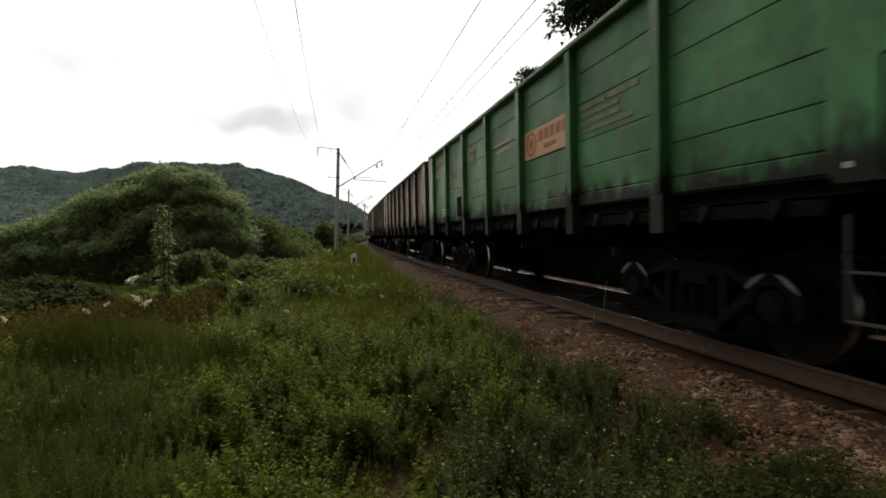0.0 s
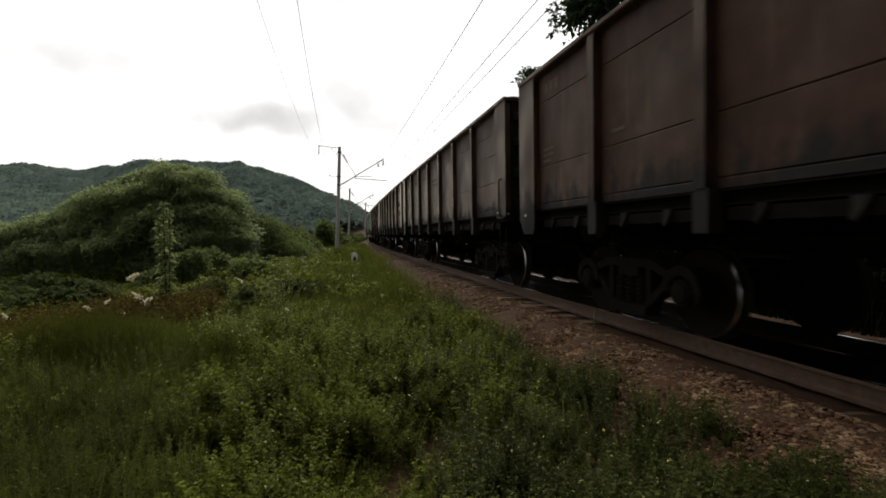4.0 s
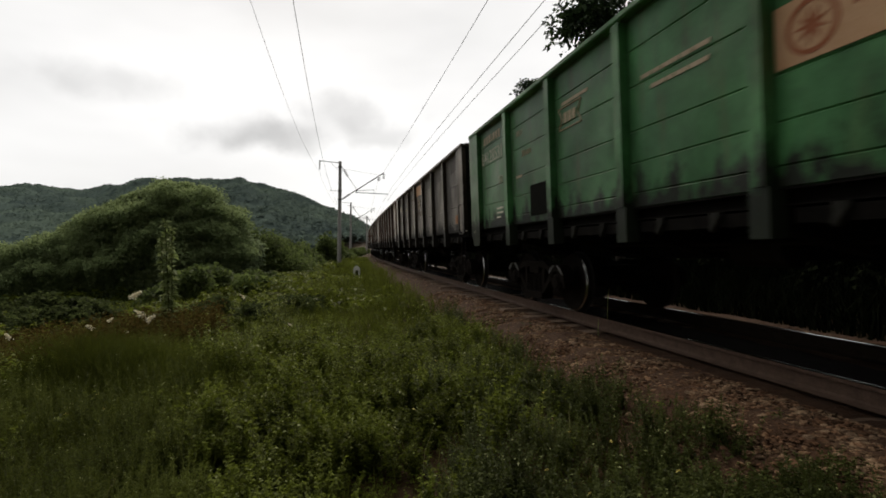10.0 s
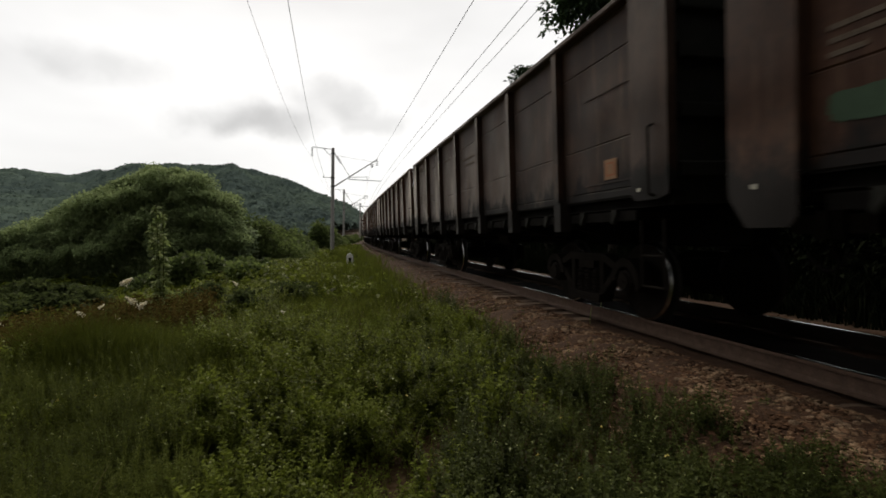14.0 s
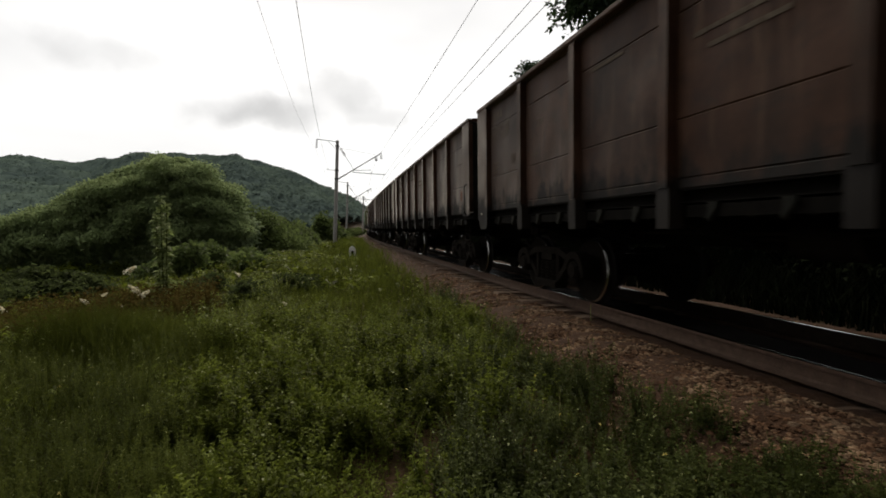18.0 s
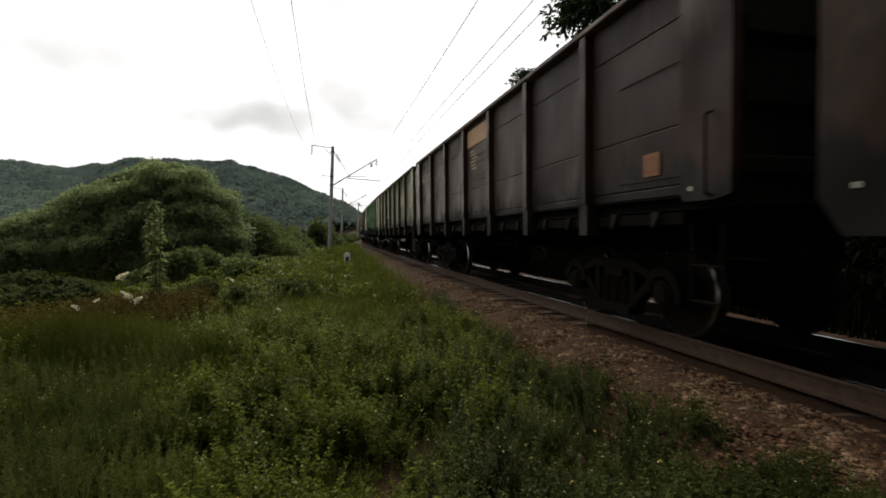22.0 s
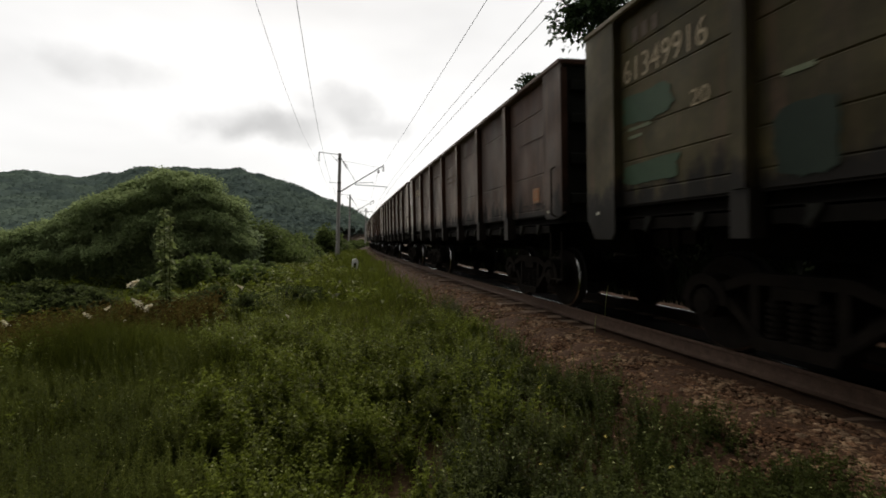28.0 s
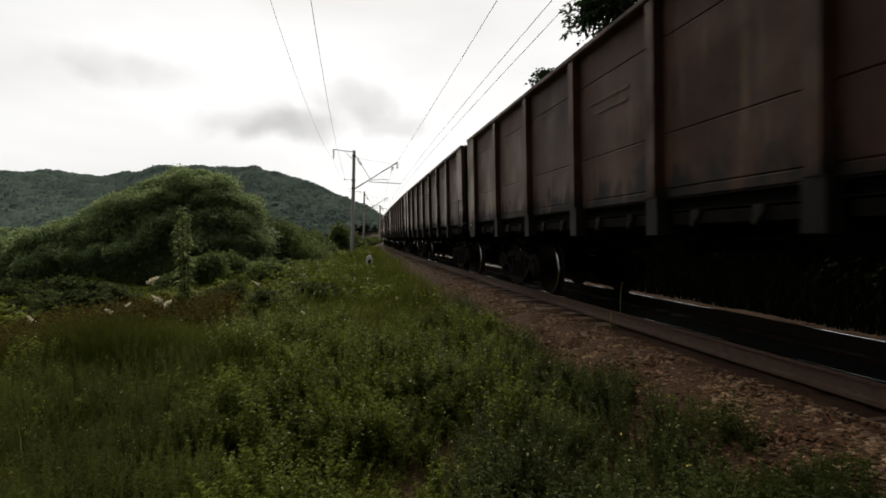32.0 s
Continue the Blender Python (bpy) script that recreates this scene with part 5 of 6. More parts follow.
    wide.append(plants(3800, in_fan(26, 75, -48, 4, 1.3), 0.5, 0.8, 16, 0.32, 3.0, 10))
    stuff("meadow_weeds", np.concatenate(wide), M_WEED, "tall green weeds in the meadow", "weeds")
    stuff("pale_shoots", np.concatenate(GLINTS), M_PALE, "leaf tips coloured pale as glints of light", "weeds")
    # grass
    bl = []
    for n, fan, h, w, edge in ((13000, in_fan(1.5, 6, -60, 55, 1.6), 0.22, 0.006, 1.75), (24000, in_fan(5, 16, -58, 30, 1.5), 0.36, 0.012, 2.3), (22000, in_fan(14, 60, -50, 8, 1.3), 0.55, 0.03, 2.6)):
        x, y = fan(rng, n)
        ok = (lateral(x, y) > edge + 0.3 * rng.normal(size=n)) & (patchy(x, y, 0.6, 21) > -0.9) & ~bare(rng, x, y)
        x, y = x[ok], y[ok]
        bl.append(blades(rng, x, y, h * rng.uniform(0.4, 1.3, len(x)), w * rng.uniform(0.6, 1.4, len(x))))
    x, y = in_fan(1.0, 18, 55, 305, 1.4)(rng, 16000)
    ok = lateral(x, y) > 2.2
    x, y = x[ok], y[ok]
    bl.append(blades(rng, x, y, 0.3 * rng.uniform(0.4, 1.3, len(x)), 0.012 * rng.uniform(0.6, 1.4, len(x))))
    n = 60000
    along_, off = rng.uniform(-8, 70, n), rng.uniform(3.5, 14.0, n)
    q = [rail_at(a_, -o_)[:2] for a_, o_ in zip(along_, off)]
    x, y = np.array(q).T
    stuff("bank_grass", blades(rng, x, y, rng.uniform(0.4, 1.1, n) * np.clip(off - 3.2, 0.3, 1.2), rng.uniform(0.02, 0.05, n)), M_BANK_SHADE, "rank grass behind the track, shade put into its near-black colour", "grass")
    # a soft mound of long grass
    n = 26000
    x, y = -4.7 + rng.normal(size=n) * 1.15, 6.2 + rng.normal(size=n) * 0.6
    hh = 0.25 + 0.50 * np.exp(-((x + 4.7) / 1.7) ** 2 - ((y - 6.2) / 0.9) ** 2)
    bl.append(blades(rng, x, y, hh * rng.uniform(0.5, 1.15, n), rng.uniform(0.004, 0.009, n)))
    stuff("grass", np.concatenate(bl), M_GRASS, "uneven green grass between the weeds", "grass")
    n = 80000
    x, y = in_fan(7.5, 75, -34, 6, 1.1)(rng, n)
    u, far_ = lateral(x, y), np.hypot(x, y)
    ok = (u > 2.35 - 0.7 * np.clip((far_ - 12) / 16, 0, 1) + 0.2 * rng.normal(size=n)) & (u < 6.6 + 0.8 * rng.normal(size=n))
    x, y, far_ = x[ok], y[ok], far_[ok]
    hh = (0.42 + 0.10 * patchy(x, y, 0.5, 61)) * rng.uniform(0.5, 1.2, len(x))
    stuff("verge_grass", blades(rng, x, y, np.clip(hh, 0.12, 1), far_ * 0.0011 * rng.uniform(0.6, 1.3, len(x))), M_VERGE, "soft yellow-green grass on the verge", "grass")
    x, y = in_fan(2.8, 12, -50, 34, 1.2)(rng, 260)
    ok = lateral(x, y) > 2.2
    x, y = x[ok], y[ok]
    stuff("pale_stalks", blades(rng, x, y, rng.uniform(0.2, 0.5, len(x)), np.full(len(x), 0.006)), M_STALK, "pale dry grass stalks standing in the weeds", "grass")
    # browned weeds on the left, farther out
    dr = []
    x, y = in_fan(7.8, 11.8, -50, -25, 1.4)(rng, 3000)
    ok = patchy(x, y, 0.7, 31) > -0.35
    x, y = x[ok], y[ok]
    dr.append(weeds(rng, x, y, 0.55 * rng.uniform(0.5, 1.3, len(x)), 0.2, 18, 0.09, 0.35))
    stuff("dry_weeds", np.concatenate(dr), M_DRY, "browned dry weeds among the green", "weeds")


def flower(x, y, h, size, seed):
    """A white plume on a thin stalk."""
    rng = np.random.default_rng(seed)
    z = float(ground_z(x, y))
    f = tagged(new("white_flower"), "white plume-like flower head on a thin stalk", "flower", "white flowers in the weeds")
    f.matrix_basis = pose(x, y, z)
    bm = bmesh.new()
    rod(bm, (0, 0, 0), (0.02, 0.01, h), 0.008, 0.004, n=5)
    part("stalk", bm, M_GRASS, f)
    n = 90
    t = rng.random(n)
    way0 = np.array([rng.choice((-1.0, 1.0)), rng.uniform(-0.4, 0.4), rng.uniform(0.5, 1.1)]) * 0.8
    base = np.array([0.02, 0.01, h]) + (t[:, None] - 0.45) * way0 * size * 0.85 + rng.normal(size=(n, 3)) * size * 0.07 * (1.2 - t)[:, None]
    q = leaves(rng, base, unit(rng.normal(size=(n, 3)) * 0.7 + way0), size * 0.30 * (1.15 - 0.7 * t), np.full(n, size * 0.09))
    piece("flower_head", quads_object("flower_head", q, M_PETAL), f)


def place_by(bearing, dist):
    a = math.atan(bearing)
    return dist * math.sin(a), dist * math.cos(a)


def build_flowers():
    for i, (x, y, z, s) in enumerate(((-4.86, 7.5, 0.47, 0.21), (-4.78, 7.5, 0.17, 0.19), (-4.63, 7.5, 0.10, 0.19), (-4.99, 7.5, -0.13, 0.20), (-5.57, 7.5, -0.01, 0.16), (-5.26, 7.5, 0.09, 0.12),
                                      (-6.85, 7.5, -0.11, 0.15), (-6.4, 7.2, -0.28, 0.15), (-3.6, 8.5, 0.30, 0.12), (-2.3, 7.0, 0.0, 0.08))):
        flower(x, y, z - float(ground_z(x, y)), s, 50 + i)
    rng = np.random.default_rng(77)
    x, y = in_fan(2.2, 7, -50, 40, 1.3)(rng, 70)
    ok = lateral(x, y) > 2.5
    x, y = x[ok], y[ok]
    n = len(x)
    z = ground_z(x, y) + rng.uniform(0.1, 0.35, n)
    base = np.repeat(np.stack([x, y, z], 1), 5, 0)
    q = leaves(rng, base, unit(rng.normal(size=base.shape) * np.array([1, 1, 0.3]) + np.array([0, 0, 0.4])), np.full(len(base), 0.018), np.full(len(base), 0.013))
    stuff("small_blossoms", q, M_YELLOW, "tiny pale yellow blossoms in the weeds", "flowers")
    # a tall stalk with whorls of leaves
    x, y = place_by(-0.575, 10.5)
    z = float(ground_z(x, y))
    st = tagged(new("tall_weed"), "tall pale-green weed stalk with small leaves", "weed")
    st.matrix_basis = pose(x, y, z)
    bm = bmesh.new()
    for dx, hh in ((0, 2.35), (0.12, 2.2), (-0.1, 2.05)):
        rod(bm, (dx * 0.3, 0, 0), (dx, 0, hh), 0.012, 0.005, n=6)
    part("stalk", bm, M_GRASS, st)
    n = 420
    t = rng.random(n) ** 0.8
    k = rng.integers(0, 3, n)
    top = np.array([2.35, 2.2, 2.05])[k]
    dx = np.array([0, 0.12, -0.1])[k]
    base = np.stack([dx * (0.3 + 0.7 * t), np.zeros(n), 0.3 + t * (top - 0.3)], 1)
    a = rng.random(n) * 6.28
    q = leaves(rng, base, unit(np.stack([np.cos(a), np.sin(a), rng.normal(0.2, 0.3, n)], 1)), 0.20 * (1.15 - 0.6 * t) * rng.uniform(0.5, 1.3, n), np.full(n, 0.058))
    piece("foliage", quads_object("foliage", q, M_CREEPER), st)


STALKS = []
SWAYS = [(0, 0.2), (1, 1.6), (2, 0.6), (4, -0.5), (6, 0.9), (7, 0.0), (9, 0.4), (11, -0.6), (13, 0.1), (15, 0.8), (17, -0.4), (19, -1.0), (21, 0.3), (23, 0.7), (25, 0.0), (27, -0.5), (29, 0.8), (31, -0.3), (32, -0.1)]


def build_stalks():
    """Two dry stalks by the rail, which sway as the wagons pass."""
    for dist, off, h, sway in ((6.62, 0.62, 0.54, 9.0), (6.22, 1.02, 0.22, 5.0)):
        x, y, _ = rail_at(dist, off)
        st = tagged(new("dry_stalk"), "thin pale dry grass stalk beside the rail", "grass stalk", "stalks by the rail")
        spot = (x, y, RAIL_Z - 0.22)
        st.matrix_basis = pose(*spot)
        bm = bmesh.new()
        tube(bm, [(0.05 * h * t * t, 0, h * t) for t in np.linspace(0, 1, 6)], 0.0055, 5)
        part("stem", bm, M_PALE, st)
        bm = bmesh.new()
        tube(bm, [(0.05 * h, 0, h), (0.07 * h, 0, h * 1.10), (0.10 * h, 0, h * 1.18)], 0.006, 5)
        part("seed_head", bm, M_STALK, st)
        STALKS.append((st, spot, sway))


def crown(rng, lumps, count, size, lw=0.6, fill=0.25):
    """Leaves near the skins of overlapping lumps; lumps: (x, y, z, rx, ry, rz)."""
    L_ = np.array(lumps)
    wts = L_[:, 3] * L_[:, 5]
    k = rng.choice(len(L_), count, p=wts / wts.sum())
    d = unit(rng.normal(size=(count, 3)))
    d[:, 2] = np.where(d[:, 2] < -0.5, -d[:, 2], d[:, 2])
    rad = 1 - fill * rng.random(count) ** 1.5 + 0.10 * np.sin(d[:, 0] * 9 + k) * np.sin(d[:, 1] * 8 + k * 2) + 0.08 * rng.normal(size=count)
    p = L_[k, :3] + d * L_[k, 3:6] * rad[:, None]
    way = unit(d * 0.7 + rng.normal(size=(count, 3)) * 0.7 + np.array([0, 0, -0.1]))
    ln = size * rng.uniform(0.6, 1.5, count)
    return leaves(rng, p, way, ln, ln * lw)


def bush(x, y, w, d, h, count, size, seed, label, mat_=None, lean=0.0, group="bushes beside the railway"):
    rng = np.random.default_rng(seed)
    b = tagged(new("bush"), label, "bush", group)
    b.matrix_basis = pose(x, y, float(ground_z(x, y)))
    lumps = []
    for i in range(15):
        t = rng.uniform(-1, 1)
        hh = h * (1 - 0.45 * abs(t) ** 1.6) * rng.uniform(0.62, 1.0)
        r = rng.uniform(0.15, 0.27) * min(w, h * 1.5)
        lumps.append((t * w * 0.42 + lean * hh, rng.uniform(-0.4, 0.4) * d, hh - r * 0.9, r, r * 0.9, r * 0.9))
        lumps.append((t * w * 0.46, rng.uniform(-0.5, 0.2) * d, hh * 0.4, r * 1.1, r, hh * 0.42))
    for lx, ly, lz, *_ in lumps[::4]:
        bm = bmesh.new()
        tube(bm, [(lx * 0.25, ly * 0.3, -0.1), (lx * 0.5, ly * 0.5, lz * 0.35), (lx * 0.75, ly * 0.75, lz * 0.65), (lx, ly, lz)], 0.035, 6)
        part("branch", bm, M_BARK, b)
    piece("foliage", quads_object("foliage", crown(rng, lumps, count, size), mat_ or M_BUSH), b)
    return b


THICKET_X = (-26.0, -22.0, -20.3, -19.2, -17.7, -16.3, -14.9, -12.9, -11.6, -10.7, -10.2, -9.4)
THICKET_TOP = (1.7, 1.80, 1.95, 2.35, 3.05, 4.05, 4.55, 4.85, 4.05, 3.0, 2.3, 1.5)


def build_thicket():
    """A bank of shrubs hung over with creepers: drooping tufts in tiers over a shaded inside."""
    rng = np.random.default_rng(101)
    foot = float(ground_z(-14.5, 24.0))
    b = tagged(new("bush"), "large thicket overgrown with drooping pale creepers", "bush", "bushes beside the railway")
    b.matrix_basis = pose(0, 0, 0)
    tufts = []
    for i in range(330):
        x = rng.uniform(-24.5, -9.6)
        top = float(np.interp(x, THICKET_X, THICKET_TOP)) - foot
        v = 0.25 + 0.75 * rng.random() ** 0.7
        r = rng.uniform(0.30, 0.80) * (0.7 + 0.1 * min(top, 5))
        y = 25.0 - 2.7 * math.sqrt(max(0.0, 1 - v * v)) + rng.normal() * 0.5
        tufts.append((x, y, foot + max(0.3, top * v - r * 0.45), r, r, r * rng.uniform(0.5, 0.9)))
    T = np.array(tufts)
    per = (T[:, 3] ** 2 * 1150).astype(int) + 110
    k = np.repeat(np.arange(len(T)), per)
    n = len(k)
    d = unit(rng.normal(size=(n, 3)) + np.array([0, -0.25, 0.55]))
    d[:, 2] = np.where(d[:, 2] < -0.15, -d[:, 2], d[:, 2])
    p = T[k, :3] + d * T[k, 3:6] * (1 - 0.35 * rng.random(n) ** 2 + 0.10 * rng.normal(size=n))[:, None]
    # the hem of a tuft hangs down in strands
    p[:, 2] -= np.where(rng.random(n) < 0.25, rng.random(n) * 0.5, 0) * T[k, 3]
    # loose shoots close the gaps between the tufts
    m = 42000
    x, v = rng.uniform(-25.0, -9.6, m), rng.random(m) ** 0.8
    y = 24.9 - 2.75 * np.sqrt(1 - v * v) + rng.normal(size=m) * 0.35
    loose = np.stack([x, y, foot + (np.interp(x, THICKET_X, THICKET_TOP) - foot - 0.25) * v], 1)
    p = np.concatenate([p, loose])
    d = np.concatenate([d, unit(rng.normal(size=(m, 3)) + np.array([0, -0.6, 0.4]))])
    n += m
    way = unit(d * 0.8 + rng.normal(size=(n, 3)) * 0.5 + np.array([0, 0, -0.25]))
    ln = 0.105 * rng.uniform(0.6, 1.5, n)
    piece("creeper", quads_object("creeper", leaves(rng, p, way, ln, ln * 0.7), M_THICKET), b, None, "pale creeper leaves draped over the shrubs")
    n = 46000
    x = rng.uniform(-25.5, -9.4, n)
    top = np.interp(x, THICKET_X, THICKET_TOP) - foot
    v = rng.random(n)
    y = 25.6 - 2.7 * np.sqrt(1 - v * v) * rng.random(n) ** 0.3 + rng.normal(size=n) * 0.3
    p = np.stack([x, y, foot + (top - 0.25) * v], 1)
    ln = 0.19 * rng.uniform(0.6, 1.4, n)
    piece("foliage", quads_object("foliage", leaves(rng, p, unit(rng.normal(size=(n, 3))), ln, ln * 0.65), M_UNDER), b)
    for x in np.arange(-23.5, -10, 1.5):
        top = float(np.interp(x, THICKET_X, THICKET_TOP))
        bm = bmesh.new()
        tube(bm, [(x, 25.2, foot - 0.1), (x + 0.2, 25.0, foot + (top - foot) * 0.4), (x - 0.1, 24.8, foot + (top - foot) * 0.8)], 0.05, 6)
        part("branch", bm, M_BARK, b)


def tree(x, y, h, r, seed, count=15000, size=0.2, mat_=None):
    rng = np.random.default_rng(seed)
    t = tagged(new("tree"), "broad-leaved tree with a dark ragged crown", "tree", "trees along the railway")
    t.matrix_basis = pose(x, y, float(ground_z(x, y)))
    bm = bmesh.new()
    rod(bm, (0, 0, -0.2), (0.1, 0, h * 0.35), 0.22, 0.16, n=10)
    rod(bm, (0.1, 0, h * 0.35), (0, 0.1, h * 0.8), 0.16, 0.05, n=8)
    part("trunk", bm, M_BARK, t)
    lumps = []
    for i in range(20):
        a, q = rng.random() * 6.28, rng.random() ** 0.6
        zz = h * rng.uniform(0.38, 0.93)
        wide_ = r * (1 - 0.75 * abs(zz / h - 0.6) ** 1.2)
        s = r * rng.uniform(0.22, 0.36)
        lumps.append((math.cos(a) * q * wide_ * 0.8, math.sin(a) * q * wide_ * 0.8, zz, s, s, s * 0.75))
        bl = bmesh.new()
        rod(bl, (0.06, 0.03, zz * 0.75), (lumps[-1][0], lumps[-1][1], zz), 0.06, 0.015, n=5)
        part("limb", bl, M_BARK, t)
    piece("crown", quads_object("crown", crown(rng, lumps, count, size, 0.65, 0.5), mat_ or M_TREE), t)


def build_bushes_and_trees():
    # the big overgrown thicket and its neighbours; bearings as slopes to the right of straight ahead
    for x, y, w, dp, h, n, s, sd, lab in (
        (-10.6, 28.0, 5.0, 3.5, 3.2, 13000, 0.15, 4, "dense dark green bush behind the grass"),
        (-12.6, 38.5, 5.0, 4.0, 3.1, 9000, 0.2, 5, "dense dark green bush behind the grass"),
        (-12.4, 50.5, 2.2, 2.2, 3.6, 3500, 0.30, 6, "upright dark bush near the mast"),
        (-16.0, 68.8, 6.0, 4.0, 3.2, 6000, 0.3, 7, "dark green bush along the track"),
        (-8.9, 12.1, 5.5, 2.2, 0.95, 9000, 0.12, 8, "low weedy bush in front of the thicket"),
        (-13.5, 15.5, 6.0, 2.6, 1.3, 9000, 0.14, 13, "low weedy bush in front of the thicket"),
        (-8.0, 17.2, 4.5, 2.5, 1.5, 8000, 0.15, 9, "low weedy bush in front of the thicket"),
        (-5.0, 10.9, 2.3, 1.3, 0.72, 5000, 0.085, 10, "low dark bush among the weeds"),
        (-3.9, 12.6, 1.8, 1.2, 0.70, 3500, 0.085, 11, "low dark bush among the weeds"),
    ):
        bush(x, y, w, dp, h, n, s, sd, lab, M_SHADED_BUSH if sd in (8, 10, 11, 13) else M_BUSH)
    build_thicket()
    for i, (s, u) in enumerate(((58, 6.6), (72, 5.6), (88, 5.4), (104, 5.2), (122, 5.0), (142, 4.8))):
        x, y, _ = rail_at(s, u)
        bush(x, y, 3.6, 9.0, 1.7 + 0.2 * (i % 3), 7000, 0.20 + 0.02 * i, 90 + i, "low green bush on the verge along the track")
    tree(7.35, 20.5, 14.0, 3.8, 1, 13000, 0.19)
    tree(6.2, 27.5, 12.3, 2.5, 2, 7000, 0.19)
    # trees unseen behind the train, added to keep sky light off the bank
    tree(11.5, 25.0, 13.0, 4.0, 3, 9000, 0.3)
    for i, (x, y) in enumerate(((14.5, 12.0), (13.5, 5.0), (14.0, -2.0), (19.0, 18.0), (20.0, 8.0), (15.5, -9.0))):
        tree(x, y, 13.0 + i % 2, 4.6, 80 + i, 13000, 0.36)
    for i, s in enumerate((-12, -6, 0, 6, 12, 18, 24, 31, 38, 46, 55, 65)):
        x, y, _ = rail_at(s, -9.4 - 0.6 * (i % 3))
        bush(x, y, 7.5, 3.4, (5.6 if s < 20 else 4.2) + 0.4 * (i % 2), 13000, 0.15, 40 + i, "bush on the bank behind the train, shade put into its colour", M_BANK_SHADE, 0.0, "bushes on the bank")
    # trees added unseen at the viewer's back, to hold sky light off the train
    for i, (x, y) in enumerate(((-9.5, -3.5), (-5.5, -8.0), (-0.5, -9.5), (-12.0, -10.0), (-4.5, -15.0), (2.0, -16.0), (-14.5, 0.5), (-9.0, -17.0))):
        tree(x, y, 12.5 + (i % 3), 4.6, 60 + i, 6000, 0.42)


def build_woods():
    """The closed canopy of the wooded ridge: domed crowns side by side, with ragged sprays on top."""
    rng = np.random.default_rng(23)
    na, nr, cell = 900, 170, 8.0
    ang = np.linspace(-0.98, 0.02, na)
    fr = np.linspace(0.27, 1.10, nr)
    A, F = np.meshgrid(ang, fr)
    far = np.interp(A, RIDGE_WAY, RIDGE_FAR)
    X, Y = F * far * np.sin(A), F * far * np.cos(A)
    jit = rng.random((256, 256, 3))
    ix, iy = np.floor(X / cell).astype(int), np.floor(Y / cell).astype(int)
    top = np.zeros_like(X)
    for dx in (-1, 0, 1):
        for dy in (-1, 0, 1):
            j = jit[(ix + dx) % 256, (iy + dy) % 256]
            cx, cy = (ix + dx + j[..., 0]) * cell, (iy + dy + j[..., 1]) * cell
            r = cell * (0.55 + 0.45 * j[..., 2])
            d2 = (X - cx) ** 2 + (Y - cy) ** 2
            top = np.maximum(top, 0.62 * np.sqrt(np.maximum(r * r - d2, 0)) + 2.5 * j[..., 2])
    Z = ground_z(X, Y) - 1.1 + top + rng.normal(size=X.shape) * 0.12
    clear = np.where(lateral(X, Y) > 16, 0, -60)
    v = np.stack([X, Y, Z + clear], -1).reshape(-1, 3)
    i = (np.arange(nr - 1)[:, None] * na + np.arange(na - 1)[None, :]).ravel()
    f = np.stack([i, i + 1, i + na + 1, i + na], 1)
    keep = (clear.ravel()[f] == 0).all(1)
    me = bpy.data.meshes.new("woods")
    me.from_pydata(v.tolist(), [], f[keep].tolist())
    me.polygons.foreach_set("use_smooth", np.ones(len(me.polygons), bool))
    me.materials.append(M_HAZY_WOODS)
    tagged(new("woods", me), "dense forest on the far ridge, haze put into its blue-grey leaf colour", "forest", kind="stuff")
    n = 90000
    pick = np.concatenate([rng.integers(int(na * nr * 0.84), int(na * nr * 0.905), n // 3), rng.integers(0, int(na * nr * 0.88), n - n // 3)])
    p = v[pick] + rng.normal(size=(n, 3)) * np.array([0.8, 0.8, 0.2])
    p = p[clear.ravel()[pick] == 0]
    n = len(p)
    way = unit(rng.normal(size=(n, 3)) * np.array([1, 1, 0.45]))
    ln = rng.uniform(0.9, 2.6, n)
    q = leaves(rng, p - way * (ln * 0.5)[:, None], way, ln, ln * 0.7, 0.05)
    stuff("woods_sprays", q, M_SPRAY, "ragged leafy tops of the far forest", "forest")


build_ground()
build_woods()
build_growth()
build_bushes_and_trees()
build_flowers()
build_stalks()
build_masts()
build_wires()
build_train()
build_track()


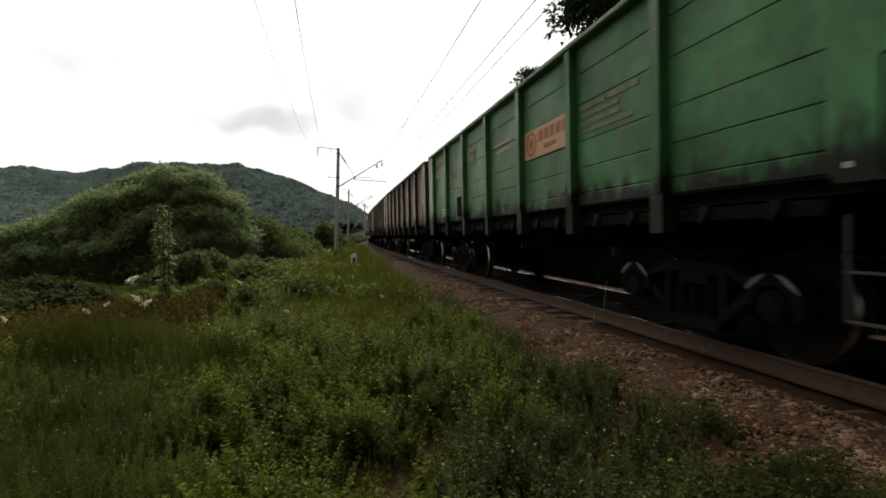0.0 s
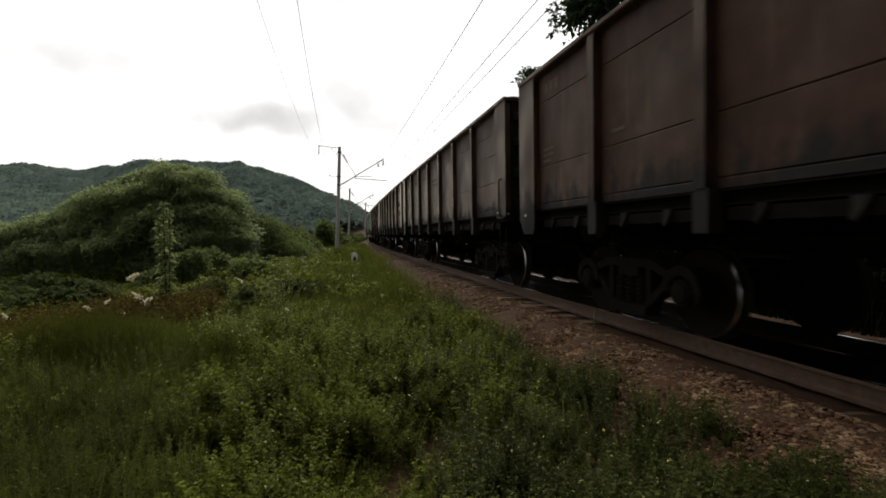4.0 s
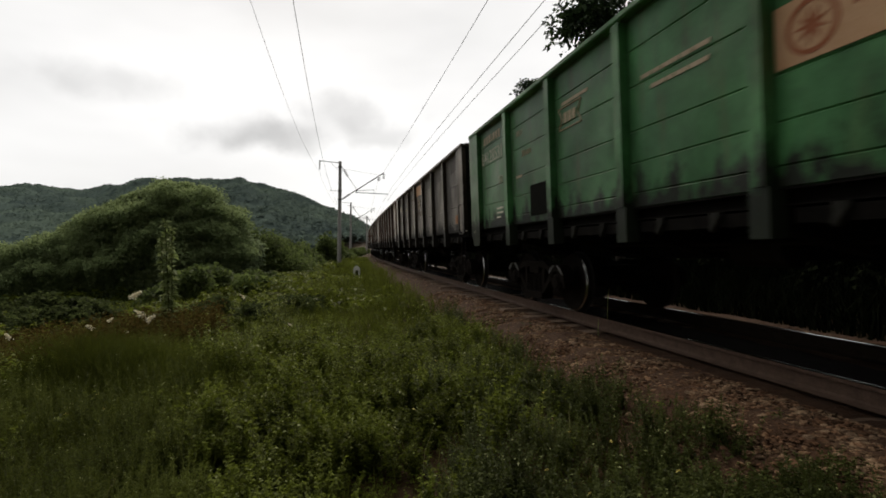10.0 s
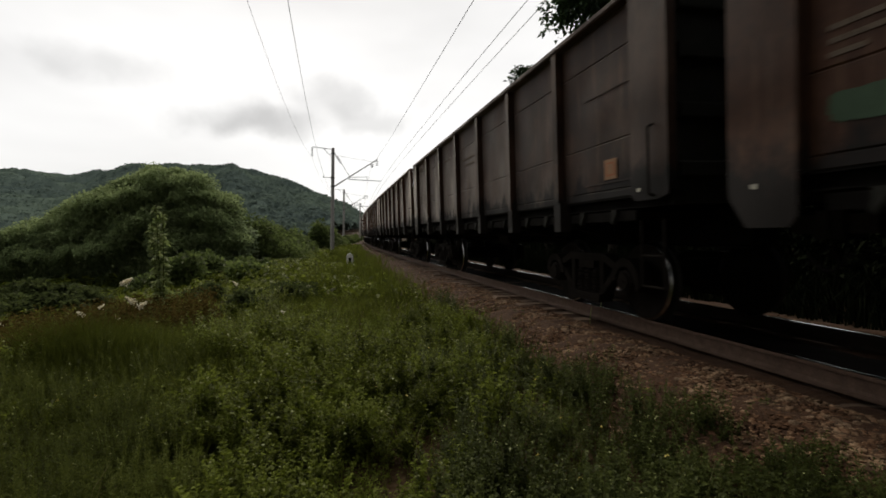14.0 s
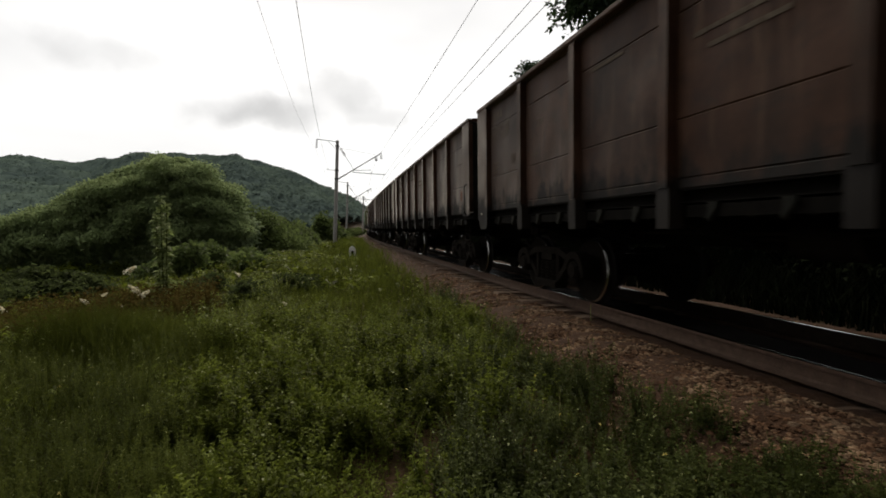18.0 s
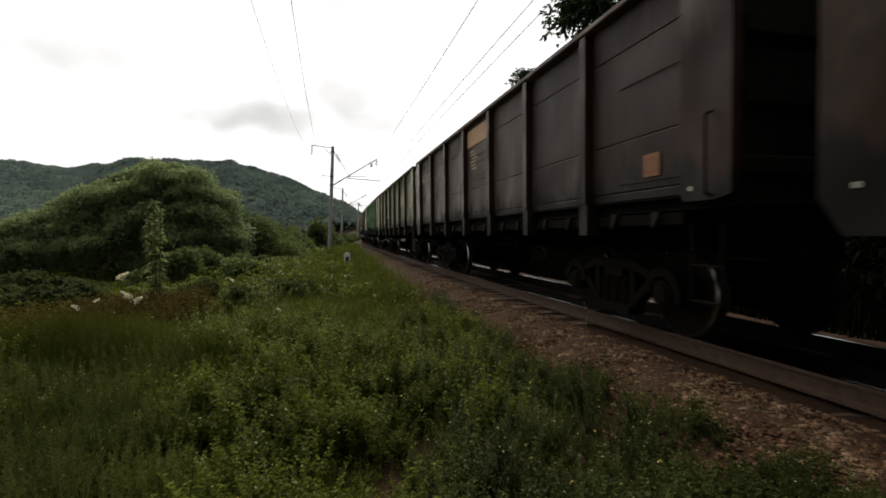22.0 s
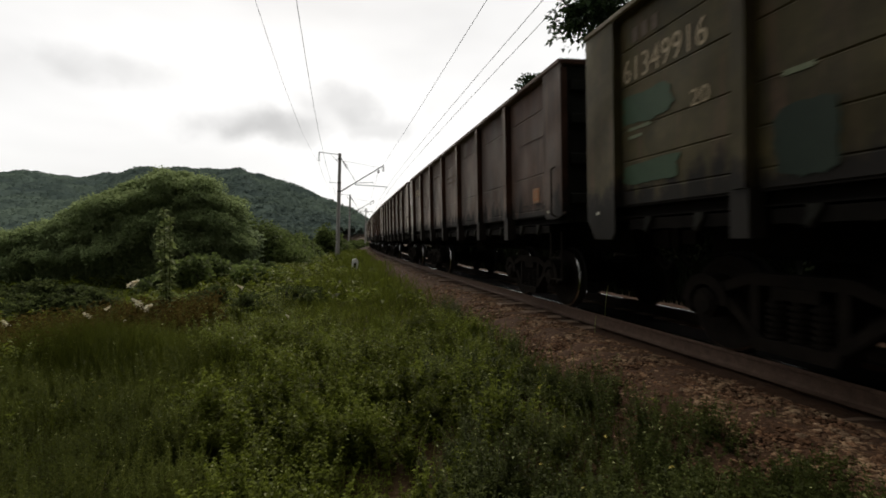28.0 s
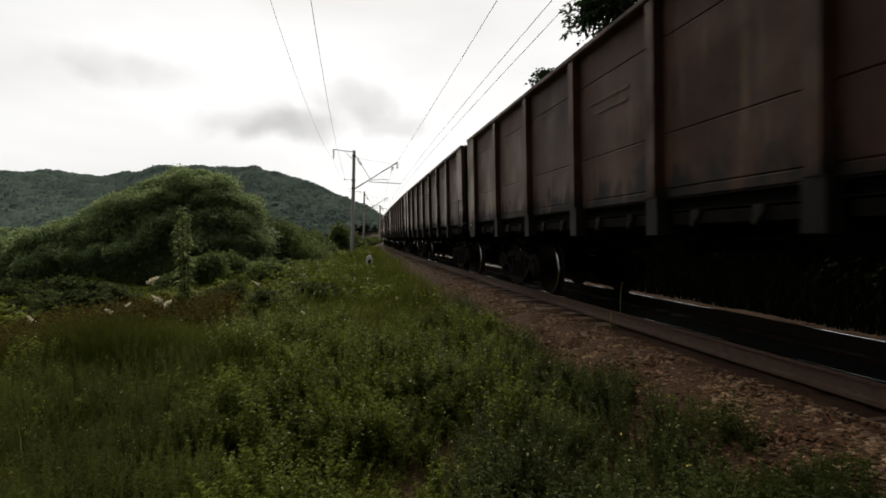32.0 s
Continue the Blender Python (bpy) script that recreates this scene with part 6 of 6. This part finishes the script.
# ======== sleepers and stones ========
def build_pieces():
    rng = np.random.default_rng(5)
    bed = bpy.data.objects["ballast_bed"]
    bm = bmesh.new()
    prism(bm, [(-1.38, -0.33), (1.38, -0.33), (1.38, -0.222), (1.34, -0.198), (0.5, -0.196), (-0.5, -0.196), (-1.34, -0.198), (-1.38, -0.222)], -0.125, 0.125, "x")
    me = mesh_of("sleeper", finish(bm), M_SLEEPER)
    rest = []
    for i in range(-540, 860):
        s = i * 0.545
        m = rail_pose(s + rng.uniform(-0.02, 0.02), rng.uniform(-0.06, 0.04), RAIL_Z + rng.uniform(-0.030, 0.004) + (0.008 if 6.0 < s < 13 else -0.04 if s < 6.0 else 0)) @ pose(0, 0, 0, math.degrees(CANT))
        if -30 <= i < 250:
            piece("sleeper", me, bed, m)
        else:
            rest.append(m)
    co = np.array([v.co[:] for v in me.vertices])
    fs = [tuple(p.vertices) for p in me.polygons]
    V, F = [], []
    for j, m in enumerate(rest):
        a = np.array(m)
        V.append(co @ a[:3, :3].T + a[:3, 3])
        F += [tuple(q + j * len(co) for q in f) for f in fs]
    rm = bpy.data.meshes.new("far_sleepers")
    rm.from_pydata(np.concatenate(V).tolist(), [], F)
    rm.materials.append(M_SLEEPER)
    tagged(piece("far_sleepers", rm, bed), kind="stuff")
    # stones
    shapes = []
    for k in range(6):
        bm = bmesh.new()
        bmesh.ops.create_icosphere(bm, subdivisions=1, radius=1.0)
        for v in bm.verts:
            v.co *= rng.uniform(0.7, 1.25)
            v.co.z *= 0.62
        shapes.append(mesh_of("stone", bm, M_STONE))
    cos = [np.array([v.co[:] for v in q.vertices]) for q in shapes]
    tri = np.array([tuple(p.vertices) for p in shapes[0].polygons])
    edge_u = np.array([-3.0, -2.4, -1.7, -1.3, 1.25, 1.6, 1.85, 2.1, 2.35, 2.6, 2.8, 3.6])
    edge_z = np.array([-0.36, -0.30, -0.25, -0.215, -0.216, -0.240, -0.325, -0.40, -0.50, -0.60, -0.60, -0.6])

    def spot(near):
        s = 2.0 + 12 * rng.random() ** 1.3 if near else rng.uniform(-4, 60) ** 1.0
        u = rng.uniform(1.1, 3.1) if near or rng.random() < 0.75 else rng.uniform(-2.8, -0.95)
        u = min(u, 1.1 + abs(rng.normal(0.6, 0.5))) if u > 1.1 else u
        return s, u, max(float(np.interp(u, edge_u, edge_z)) + RAIL_Z + CANT * u, float(ground_z(*rail_at(s, u)[:2])) if u > 2.2 else -9)
    for i in range(300):
        s, u, z = spot(True)
        x, y, _ = rail_at(s, u)
        r = rng.uniform(0.020, 0.042)
        q = Matrix.LocRotScale((x, y, z + r * 0.25), Euler(rng.uniform(-0.25, 0.25, 3) + np.array([0, 0, rng.uniform(0, 6)])), (r * rng.uniform(0.8, 1.4), r * rng.uniform(0.8, 1.3), r * 0.7))
        piece("stone", shapes[i % 6], bed, q)
    V, F = [], []
    for i in range(24000):
        s, u, z = spot(i % 3 != 0)
        x, y, _ = rail_at(s, u)
        r = rng.uniform(0.010, 0.021) if rng.random() < 0.8 else rng.uniform(0.019, 0.036)
        a = np.array(Euler((rng.uniform(-0.4, 0.4), rng.uniform(-0.4, 0.4), rng.uniform(0, 6))).to_matrix()) * np.array([[1.0], [1.0], [0.75]])
        V.append((cos[i % 6] * r) @ a.T + np.array([x, y, z + r * 0.15]))
        F.append(tri + 12 * i)
    sm = bpy.data.meshes.new("loose_stones")
    sm.from_pydata(np.concatenate(V).tolist(), [], np.concatenate(F).tolist())
    sm.materials.append(M_CHIPS)
    tagged(piece("loose_stones", sm, bed), kind="stuff")


build_pieces()


# ======== what moves: the train, its turning wheels, and a stalk that its draught sways ========
def train_at(t):
    """How far the train has come; it slackens a little in the first half second."""
    return SPEED * t - 0.26 * max(0.0, 1.0 - t / 0.6) ** 0.7


def motions():
    beats = [0, 0.2, 0.4, 0.6, 1, 2] + list(range(4, 33, 2))
    for k, w in WAGONS:
        s0 = FIRST_MIDDLE + WAGON_STEP * k
        walk(w, [(t, rail_pose(s0 - train_at(t))) for t in beats])
    step = 2 / FPS
    turns = [(i * step, -math.degrees(SPEED * i * step / WHEEL_R)) for i in range(int(SECONDS / step) + 1)]
    for ws, x in WHEELSETS:
        walk(ws, [(t, pose(x, 0, WHEEL_R + RAIL_Z, math.degrees(CANT)) @ pose(0, 0, 0, 0, a, 0)) for t, a in turns])
    for stalk, spot, sway in STALKS:
        walk(stalk, [(t, pose(*spot, 0, sway * a, 0)) for t, a in SWAYS])


motions()
